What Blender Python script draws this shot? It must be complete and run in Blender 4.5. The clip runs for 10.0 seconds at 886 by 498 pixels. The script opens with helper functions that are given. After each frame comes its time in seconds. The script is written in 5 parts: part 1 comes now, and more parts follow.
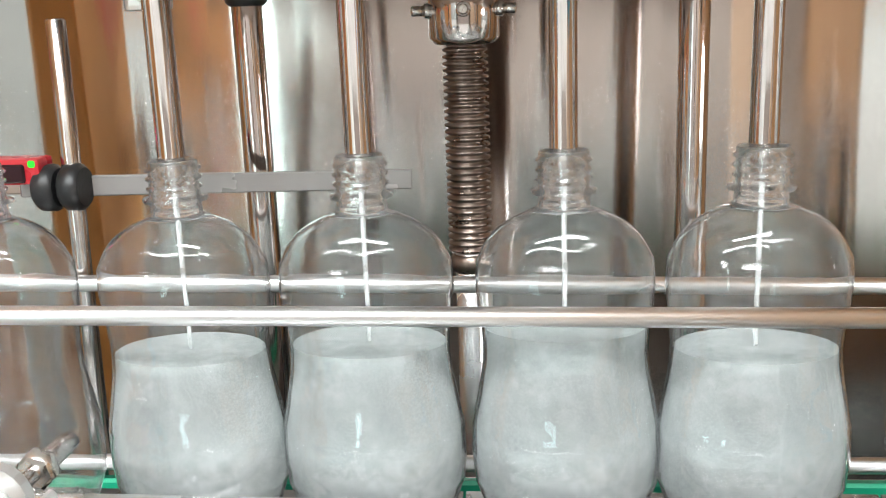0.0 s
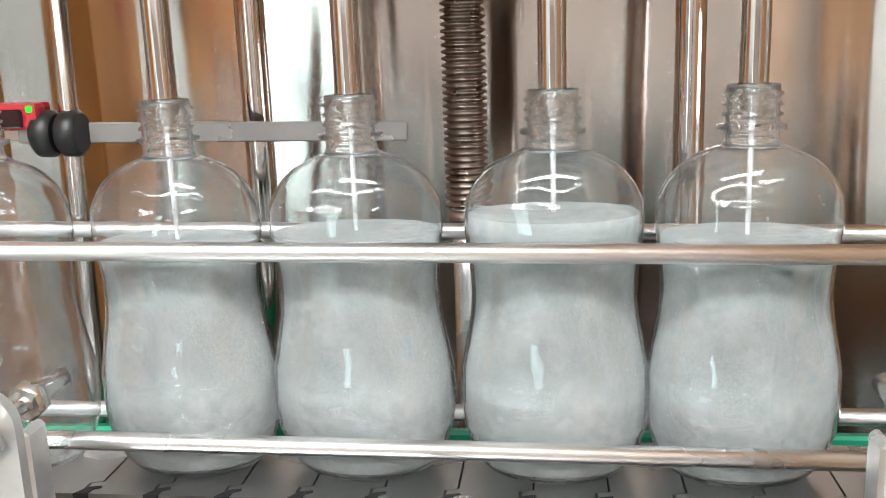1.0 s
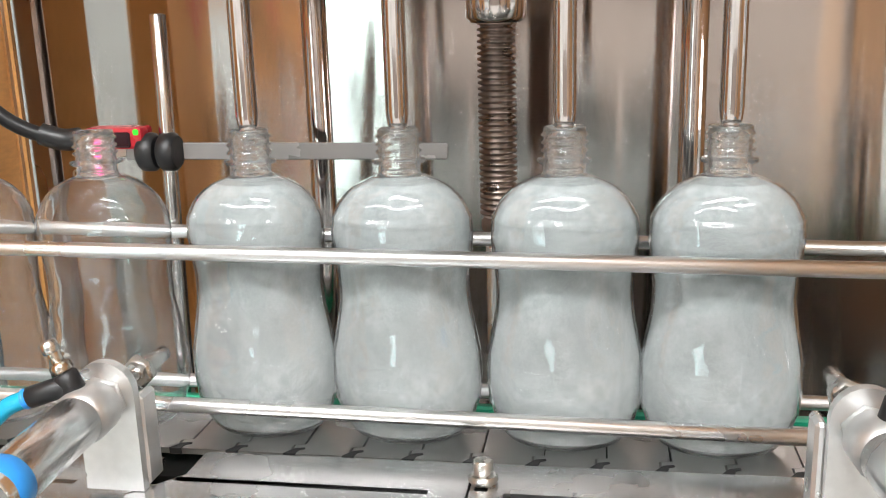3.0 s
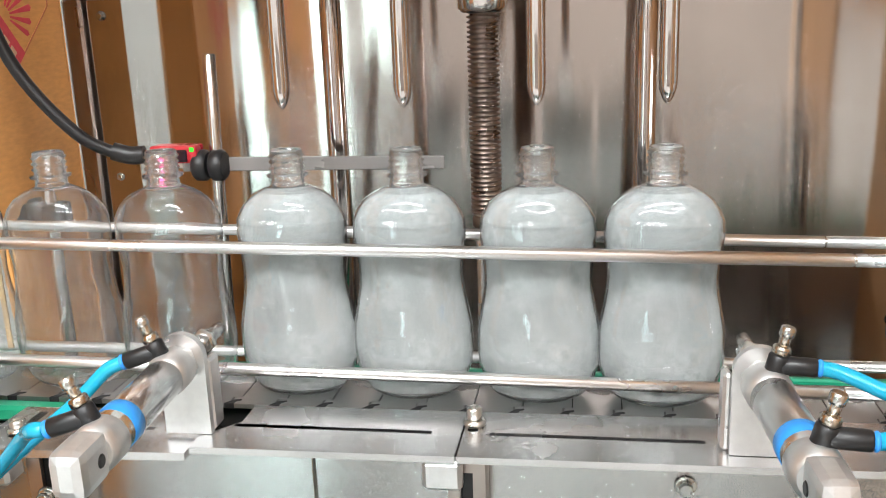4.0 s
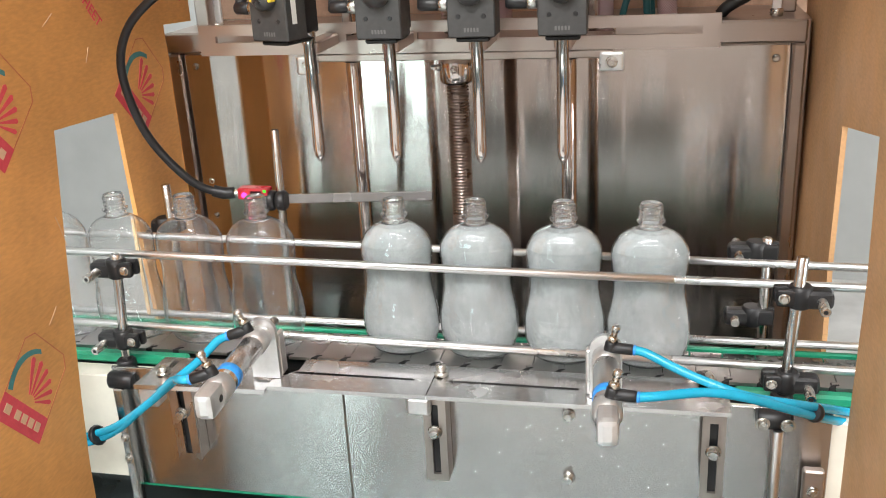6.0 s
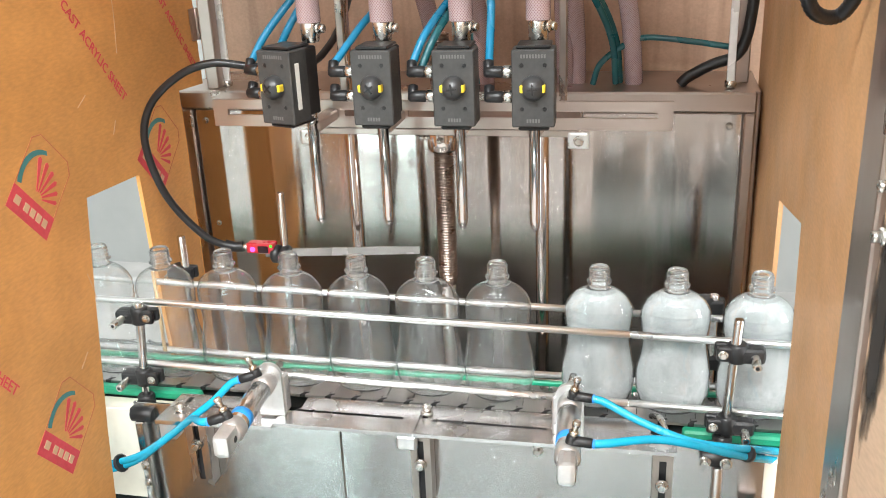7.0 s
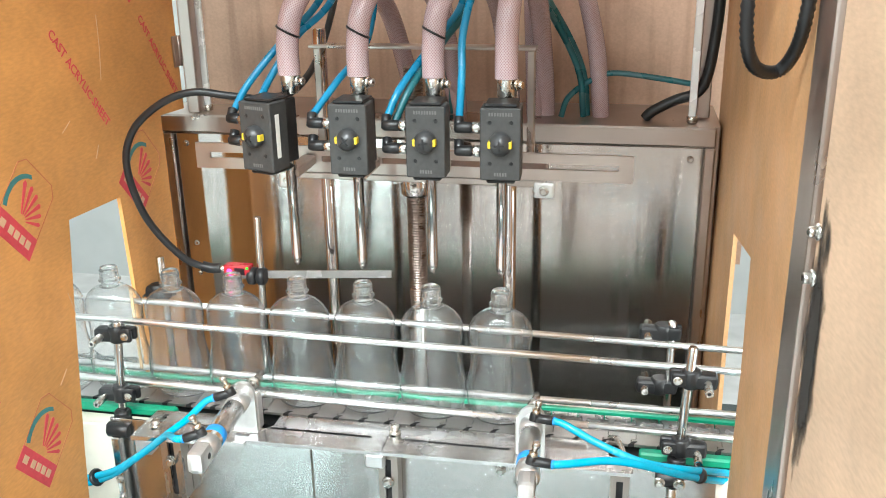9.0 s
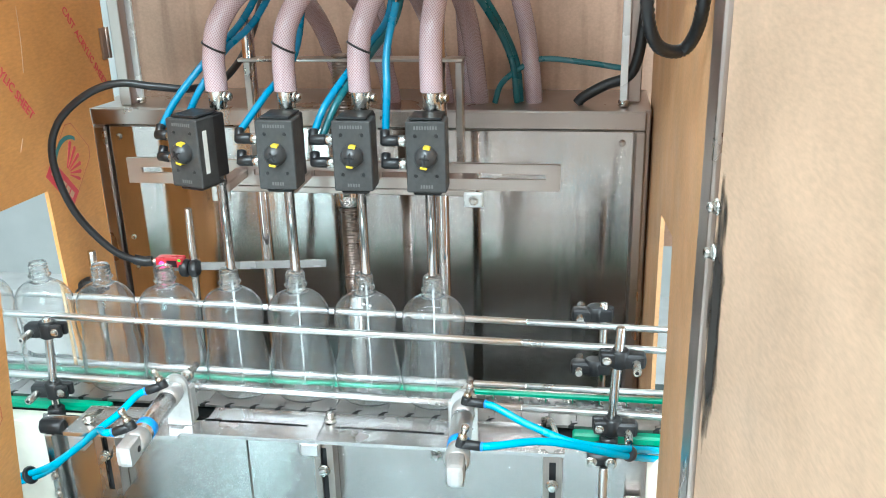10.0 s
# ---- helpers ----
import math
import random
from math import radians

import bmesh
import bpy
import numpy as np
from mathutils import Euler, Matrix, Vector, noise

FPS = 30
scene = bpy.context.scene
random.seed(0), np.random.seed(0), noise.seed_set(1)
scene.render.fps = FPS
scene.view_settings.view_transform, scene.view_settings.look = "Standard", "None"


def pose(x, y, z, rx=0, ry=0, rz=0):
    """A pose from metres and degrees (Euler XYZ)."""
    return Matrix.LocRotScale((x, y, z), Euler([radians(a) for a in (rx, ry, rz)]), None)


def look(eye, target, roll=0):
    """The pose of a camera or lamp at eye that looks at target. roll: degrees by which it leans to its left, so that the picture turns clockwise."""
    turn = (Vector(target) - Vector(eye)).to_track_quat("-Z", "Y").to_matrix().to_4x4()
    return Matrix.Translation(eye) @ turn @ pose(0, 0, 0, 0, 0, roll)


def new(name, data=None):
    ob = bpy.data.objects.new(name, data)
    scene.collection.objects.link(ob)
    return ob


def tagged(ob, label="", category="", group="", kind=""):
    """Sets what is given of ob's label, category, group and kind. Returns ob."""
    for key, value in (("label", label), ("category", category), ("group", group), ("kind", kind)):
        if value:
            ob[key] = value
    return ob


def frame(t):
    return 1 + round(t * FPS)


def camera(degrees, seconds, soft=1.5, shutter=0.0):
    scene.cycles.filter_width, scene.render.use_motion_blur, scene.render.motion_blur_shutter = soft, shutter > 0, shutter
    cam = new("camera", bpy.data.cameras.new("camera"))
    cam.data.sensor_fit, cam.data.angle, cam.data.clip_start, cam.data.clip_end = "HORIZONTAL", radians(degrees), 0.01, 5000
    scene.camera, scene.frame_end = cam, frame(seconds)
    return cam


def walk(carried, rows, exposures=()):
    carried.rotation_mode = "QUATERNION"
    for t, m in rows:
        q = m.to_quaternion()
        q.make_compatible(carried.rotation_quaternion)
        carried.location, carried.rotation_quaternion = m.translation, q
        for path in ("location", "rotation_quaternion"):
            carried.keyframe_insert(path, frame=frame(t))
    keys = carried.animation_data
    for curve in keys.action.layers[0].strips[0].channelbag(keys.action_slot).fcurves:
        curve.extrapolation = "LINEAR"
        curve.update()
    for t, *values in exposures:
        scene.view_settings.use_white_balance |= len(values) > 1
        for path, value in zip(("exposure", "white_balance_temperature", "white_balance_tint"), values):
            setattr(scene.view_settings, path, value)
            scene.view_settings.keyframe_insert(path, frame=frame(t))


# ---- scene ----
cam = camera(50.4, 10.0, 1.0)
PATH = [
    (0, (0.29, 0.006, 1.167), (0.11, 1.945, 0.708), -2.1),
    (0.5, (0.303, 0.008, 1.15), (0.087, 1.948, 0.712), -2.4),
    (1, (0.306, 0.0, 1.137), (0.081, 1.934, 0.682), -2.0),
    (1.5, (0.315, -0.015, 1.143), (0.077, 1.917, 0.683), -1.7),
    (2, (0.329, -0.049, 1.16), (0.053, 1.878, 0.698), -1.7),
    (2.5, (0.33, -0.07, 1.172), (0.01, 1.843, 0.686), -1.8),
    (2.7, (0.327, -0.078, 1.169), (-0.002, 1.835, 0.688), -1.7),
    (4, (0.35, -0.24, 1.218), (0.036, 1.667, 0.701), -2.0),
    (4.5, (0.364, -0.368, 1.244), (0.07, 1.527, 0.677), -2.2),
    (5, (0.417, -0.457, 1.275), (0.046, 1.392, 0.61), -2.9),
    (5.5, (0.468, -0.512, 1.347), (0.049, 1.308, 0.631), -3.2),
    (6, (0.509, -0.573, 1.441), (0.067, 1.249, 0.745), -3.1),
    (6.2, (0.517, -0.594, 1.466), (0.081, 1.237, 0.789), -2.8),
    (7.3, (0.551, -0.691, 1.588), (0.13, 1.125, 0.865), -2.4),
    (7.5, (0.553, -0.686, 1.587), (0.13, 1.131, 0.867), -2.2),
    (8, (0.556, -0.71, 1.598), (0.15, 1.114, 0.886), -1.8),
    (8.5, (0.558, -0.714, 1.603), (0.162, 1.119, 0.906), -1.4),
    (9, (0.565, -0.72, 1.606), (0.189, 1.12, 0.919), -1.0),
    (9.5, (0.578, -0.721, 1.604), (0.231, 1.126, 0.92), -0.9),
    (10, (0.612, -0.718, 1.598), (0.31, 1.13, 0.895), -1.5),
]
walk(cam, [(t, look(eye, target, roll)) for t, eye, target, roll in PATH], [(0.0, -0.26, 6450, 8), (2.0, -0.42, 6650, 11), (4.0, -0.34, 6600, 11), (5.0, -0.66, 6650, 13), (6.2, -0.42, 6700, 12), (7.5, -0.06, 6450, 8), (9.0, -0.04, 6250, 4), (9.6, -0.04, 5950, 1), (10.0, -0.05, 5650, -2)])

# ---- light ----
def emit_material(name, rgb, strength):
    m = bpy.data.materials.new(name)
    m.use_nodes = True
    nt = m.node_tree
    nt.nodes.clear()
    e = nt.nodes.new("ShaderNodeEmission")
    e.inputs[0].default_value, e.inputs[1].default_value = (*rgb, 1), strength
    o = nt.nodes.new("ShaderNodeOutputMaterial")
    nt.links.new(e.outputs[0], o.inputs[0])
    return m


world = bpy.data.worlds.new("sky")
scene.world = world
world.use_nodes = True
wt = world.node_tree
sky = wt.nodes.new("ShaderNodeTexSky")
sky.sky_type, sky.sun_disc, sky.sun_elevation, sky.sun_rotation = "NISHITA", False, radians(50), radians(200)
wt.links.new(sky.outputs[0], wt.nodes["Background"].inputs[0])
wt.nodes["Background"].inputs[1].default_value = 0.12


def area_lamp(name, eye, target, sx, sy, watts, rgb):
    d = bpy.data.lights.new(name, "AREA")
    d.shape, d.size, d.size_y, d.energy, d.color = "RECTANGLE", sx, sy, watts, rgb
    ob = new(name, d)
    ob.matrix_world = look(eye, target)
    return ob


WINDOW_X, WINDOW_Z = (-1.66, -0.88), (0.06, 2.3)
area_lamp("daylight_in_doorway", (-1.27, -4.02, 1.18), (-1.27, 0, 1.18), 0.78, 2.2, 19, (0.62, 1.0, 0.98))
# overhead lamps out of view, added to light the hall and cabinet
area_lamp("added_ceiling_light", (0.1, -1.35, 3.12), (0.1, -1.35, 0), 1.5, 0.3, 125, (0.95, 0.98, 1.0))
area_lamp("added_ceiling_light", (1.6, -2.3, 3.12), (1.6, -2.3, 0), 1.5, 0.3, 85, (0.95, 0.98, 1.0))

area_lamp("added_ceiling_light", (-1.7, -2.9, 3.12), (-1.7, -2.9, 0), 1.5, 0.3, 80, (0.95, 0.98, 1.0))
area_lamp("added_ceiling_light", (0.1, -3.2, 3.12), (0.1, -3.2, 0), 1.5, 0.3, 80, (0.95, 0.98, 1.0))
area_lamp("added_ceiling_light", (-0.4, 2.1, 3.12), (-0.4, 2.1, 0), 1.5, 0.3, 60, (0.95, 0.98, 1.0))
# side light from an unseen window, added to brighten from the right
area_lamp("added_window_light", (4.94, -1.9, 1.7), (0, -1.2, 1.5), 2.2, 1.8, 210, (0.98, 0.99, 1.0))


# ---- materials ----
def nodes_of(name):
    m = bpy.data.materials.new(name)
    m.use_nodes = True
    return m, m.node_tree, m.node_tree.nodes["Principled BSDF"]


def add(nt, kind, **inputs):
    n = nt.nodes.new(kind)
    for k, v in inputs.items():
        n.inputs[k.replace("_", " ")].default_value = v
    return n


def coords(nt, scale):
    t = nt.nodes.new("ShaderNodeTexCoord")
    mp = nt.nodes.new("ShaderNodeMapping")
    mp.inputs["Scale"].default_value = scale
    nt.links.new(t.outputs["Object"], mp.inputs[0])
    return mp.outputs[0]


def noise_of(nt, scale, size=(1, 1, 1), detail=4.0):
    n = nt.nodes.new("ShaderNodeTexNoise")
    n.inputs["Scale"].default_value, n.inputs["Detail"].default_value = scale, detail
    nt.links.new(coords(nt, size), n.inputs["Vector"])
    return n.outputs["Fac"]


def ramp(nt, fac, stops):
    r = nt.nodes.new("ShaderNodeValToRGB")
    el = r.color_ramp.elements
    while len(el) < len(stops):
        el.new(0.5)
    for e, (p, c) in zip(el, stops):
        e.position, e.color = p, (*c, 1) if len(c) == 3 else c
    nt.links.new(fac, r.inputs[0])
    return r.outputs[0]


def grey(v):
    return (v, v, v)


def plain(name, rgb, rough=0.5, metal=0.0, grain=60.0, vary=0.12, bump=0.05, rough_vary=0.1):
    """A surface with two scales of colour variation, uneven gloss and a fine relief."""
    m, nt, p = nodes_of(name)
    lo = [c * (1 - vary) for c in rgb]
    hi = [min(1, c * (1 + vary)) for c in rgb]
    mixer = nt.nodes.new("ShaderNodeMix")
    mixer.data_type = "RGBA"
    mixer.inputs["Factor"].default_value = 0.5
    nt.links.new(ramp(nt, noise_of(nt, grain), ((0.3, lo), (0.7, hi))), mixer.inputs["A"])
    nt.links.new(ramp(nt, noise_of(nt, grain / 9), ((0.35, lo), (0.65, hi))), mixer.inputs["B"])
    nt.links.new(mixer.outputs["Result"], p.inputs["Base Color"])
    nt.links.new(ramp(nt, noise_of(nt, grain / 3), ((0.3, grey(max(0.02, rough - rough_vary))), (0.7, grey(rough + rough_vary)))), p.inputs["Roughness"])
    p.inputs["Metallic"].default_value = metal
    if bump:
        b = add(nt, "ShaderNodeBump", Strength=bump, Distance=0.001)
        nt.links.new(noise_of(nt, grain * 4), b.inputs["Height"])
        nt.links.new(b.outputs[0], p.inputs["Normal"])
    return m


def brushed(name, rgb, rough, along, across, spread, wave=0.0, wave_size=(5, 5, 0.4), stain=0.1):
    """Brushed or rolled sheet steel: fine lines along x tip the surface in the direction 'across';
    a slow waviness of the sheet bends what it mirrors."""
    m, nt, p = nodes_of(name)
    p.inputs["Metallic"].default_value = 1.0
    lo, hi = [c * (1 - stain) for c in rgb], [min(1, c * (1 + stain * 0.5)) for c in rgb]
    nt.links.new(ramp(nt, noise_of(nt, 5, (1, 1, 1), 6), ((0.3, lo), (0.65, hi))), p.inputs["Base Color"])
    nt.links.new(ramp(nt, noise_of(nt, 9, (1, 1, 0.6), 5), ((0.3, grey(rough * 0.7)), (0.7, grey(rough * 1.4)))), p.inputs["Roughness"])
    geo = nt.nodes.new("ShaderNodeNewGeometry")

    def tip(fac, vec, k):
        c = nt.nodes.new("ShaderNodeMath")
        c.operation = "SUBTRACT"
        c.inputs[1].default_value = 0.5
        nt.links.new(fac, c.inputs[0])
        v = nt.nodes.new("ShaderNodeVectorMath")
        v.operation = "SCALE"
        v.inputs[0].default_value = [q * k for q in vec]
        nt.links.new(c.outputs[0], v.inputs["Scale"])
        return v.outputs[0]

    def plus(a, b):
        v = nt.nodes.new("ShaderNodeVectorMath")
        nt.links.new(a, v.inputs[0])
        nt.links.new(b, v.inputs[1])
        return v.outputs[0]

    out = plus(geo.outputs["Normal"], tip(noise_of(nt, 1, along, 2), across, spread))
    if wave:
        out = plus(out, tip(noise_of(nt, 1, wave_size, 2), (1, 0, 0), wave))
    n = nt.nodes.new("ShaderNodeVectorMath")
    n.operation = "NORMALIZE"
    nt.links.new(out, n.inputs[0])
    nt.links.new(n.outputs[0], p.inputs["Normal"])
    return m


def clear_plastic(name, clear, milky):
    """Clear blow-moulded plastic with a slightly wavy skin; a streaky milky mix brightens it."""
    m, nt, p = nodes_of(name)
    p.inputs["Base Color"].default_value = (0.975, 0.985, 0.985, 1)
    p.inputs["Transmission Weight"].default_value = 1.0
    p.inputs["IOR"].default_value = 1.54
    nt.links.new(ramp(nt, noise_of(nt, 25, (1, 1, 0.6), 4), ((0.35, grey(0.0)), (0.8, grey(0.045)))), p.inputs["Roughness"])
    b = add(nt, "ShaderNodeBump", Strength=1.0, Distance=0.007)
    nt.links.new(noise_of(nt, 24, (1, 1, 0.7), 1.5), b.inputs["Height"])
    nt.links.new(b.outputs[0], p.inputs["Normal"])
    haze = add(nt, "ShaderNodeBsdfTranslucent")
    haze.inputs[0].default_value = (0.86, 0.88, 0.88, 1)
    mx = add(nt, "ShaderNodeMixShader")
    nt.links.new(ramp(nt, noise_of(nt, 40, (1, 1, 0.35), 5), ((0.45, grey(clear)), (0.75, grey(milky)))), mx.inputs[0])
    nt.links.new(p.outputs[0], mx.inputs[1])
    nt.links.new(haze.outputs[0], mx.inputs[2])
    nt.links.new(mx.outputs[0], nt.nodes["Material Output"].inputs[0])
    return m


def froth():
    """Soap liquid churned full of fine bubbles: a pale, half-clear milk with specks."""
    m, nt, p = nodes_of("frothy_liquid")
    v = nt.nodes.new("ShaderNodeTexVoronoi")
    v.inputs["Scale"].default_value = 850
    nt.links.new(coords(nt, (1, 1, 1)), v.inputs["Vector"])
    mixer = nt.nodes.new("ShaderNodeMix")
    mixer.data_type = "RGBA"
    nt.links.new(ramp(nt, noise_of(nt, 34, (1, 1, 0.6), 8), ((0.40, grey(0.0)), (0.62, grey(0.85)))), mixer.inputs["Factor"])
    nt.links.new(ramp(nt, v.outputs["Distance"], ((0.08, (0.84, 0.86, 0.855)), (0.6, (0.62, 0.645, 0.64)))), mixer.inputs["A"])
    nt.links.new(ramp(nt, noise_of(nt, 160, (1, 1, 1), 3), ((0.3, (0.54, 0.565, 0.56)), (0.7, (0.85, 0.87, 0.865)))), mixer.inputs["B"])
    nt.links.new(mixer.outputs["Result"], p.inputs["Base Color"])
    p.inputs["Roughness"].default_value = 0.6
    p.inputs["Specular IOR Level"].default_value = 0.1
    b = add(nt, "ShaderNodeBump", Strength=0.6, Distance=0.004)
    nt.links.new(noise_of(nt, 45, (1, 1, 0.45), 5), b.inputs["Height"])
    nt.links.new(b.outputs[0], p.inputs["Normal"])
    tl = nt.nodes.new("ShaderNodeBsdfTranslucent")
    nt.links.new(mixer.outputs["Result"], tl.inputs[0])
    tr = add(nt, "ShaderNodeBsdfTransparent")
    tr.inputs[0].default_value = (0.94, 0.97, 0.97, 1)
    m1, m2 = add(nt, "ShaderNodeMixShader", Fac=0.66), add(nt, "ShaderNodeMixShader")
    nt.links.new(ramp(nt, noise_of(nt, 22, (1, 1, 0.5), 6), ((0.35, grey(0.42)), (0.65, grey(0.16)))), m2.inputs[0])
    nt.links.new(p.outputs[0], m1.inputs[1])
    nt.links.new(tl.outputs[0], m1.inputs[2])
    nt.links.new(m1.outputs[0], m2.inputs[1])
    nt.links.new(tr.outputs[0], m2.inputs[2])
    nt.links.new(m2.outputs[0], nt.nodes["Material Output"].inputs[0])
    return m


def stream_liquid():
    """Clear liquid with a few fine bubbles."""
    m, nt, p = nodes_of("clear_liquid_stream")
    p.inputs["Base Color"].default_value = (0.95, 0.97, 0.97, 1)
    p.inputs["IOR"].default_value = 1.35
    nt.links.new(ramp(nt, noise_of(nt, 300, (1, 1, 0.2), 3), ((0.4, grey(0.85)), (0.7, grey(0.35)))), p.inputs["Transmission Weight"])
    p.inputs["Roughness"].default_value = 0.08
    return m


def masking_paper(name, rgb, drips=0.0):
    """Brown masking paper on acrylic sheet: fibres, faint creases, rubbed spots, and dried drips where it is grimy."""
    m, nt, p = nodes_of(name)
    lo, hi = [c * 0.80 for c in rgb], [min(1, c * 1.13) for c in rgb]
    mixer = nt.nodes.new("ShaderNodeMix")
    mixer.data_type = "RGBA"
    mixer.inputs["Factor"].default_value = 0.55
    nt.links.new(ramp(nt, noise_of(nt, 230, (1, 0.35, 1.2), 5), ((0.32, lo), (0.68, hi))), mixer.inputs["A"])
    nt.links.new(ramp(nt, noise_of(nt, 9, (1, 1, 1), 9), ((0.36, lo), (0.64, hi))), mixer.inputs["B"])
    out = mixer.outputs["Result"]
    if drips:
        grime = nt.nodes.new("ShaderNodeMix")
        grime.data_type, grime.blend_type = "RGBA", "MULTIPLY"
        nt.links.new(ramp(nt, noise_of(nt, 1, (34, 34, 2.2), 6), ((0.50, grey(0.0)), (0.78, grey(drips)))), grime.inputs["Factor"])
        nt.links.new(out, grime.inputs["A"])
        grime.inputs["B"].default_value = (0.42, 0.34, 0.30, 1)
        out = grime.outputs["Result"]
    nt.links.new(out, p.inputs["Base Color"])
    nt.links.new(ramp(nt, noise_of(nt, 12), ((0.3, grey(0.42)), (0.7, grey(0.62)))), p.inputs["Roughness"])
    b = add(nt, "ShaderNodeBump", Strength=0.12, Distance=0.001)
    nt.links.new(noise_of(nt, 90, (1, 0.5, 1), 5), b.inputs["Height"])
    nt.links.new(b.outputs[0], p.inputs["Normal"])
    return m


def braided_hose():
    """Pinkish clear hose with a fine diamond braid of paler yarn, wound along the hose's own length."""
    m, nt, p = nodes_of("braided_hose")
    t = nt.nodes.new("ShaderNodeTexCoord")
    sep = nt.nodes.new("ShaderNodeSeparateXYZ")
    nt.links.new(t.outputs["UV"], sep.inputs[0])

    def calc(op, a, b=None):
        n = nt.nodes.new("ShaderNodeMath")
        n.operation = op
        for k, q in enumerate((a, b)):
            if q is None:
                continue
            if isinstance(q, (int, float)):
                n.inputs[k].default_value = q
            else:
                nt.links.new(q, n.inputs[k])
        return n.outputs[0]

    a, b = calc("MULTIPLY", sep.outputs[0], 26 * math.pi), calc("MULTIPLY", sep.outputs[1], 800)
    yarn = calc("MAXIMUM", calc("ABSOLUTE", calc("SINE", calc("ADD", a, b))), calc("ABSOLUTE", calc("SINE", calc("SUBTRACT", a, b))))
    nt.links.new(ramp(nt, yarn, ((0.72, (0.33, 0.215, 0.23)), (0.95, (0.50, 0.39, 0.40)))), p.inputs["Base Color"])
    p.inputs["Roughness"].default_value = 0.22
    p.inputs["Subsurface Weight"].default_value = 0.15
    p.inputs["Subsurface Radius"].default_value = (0.01, 0.006, 0.005)
    return m


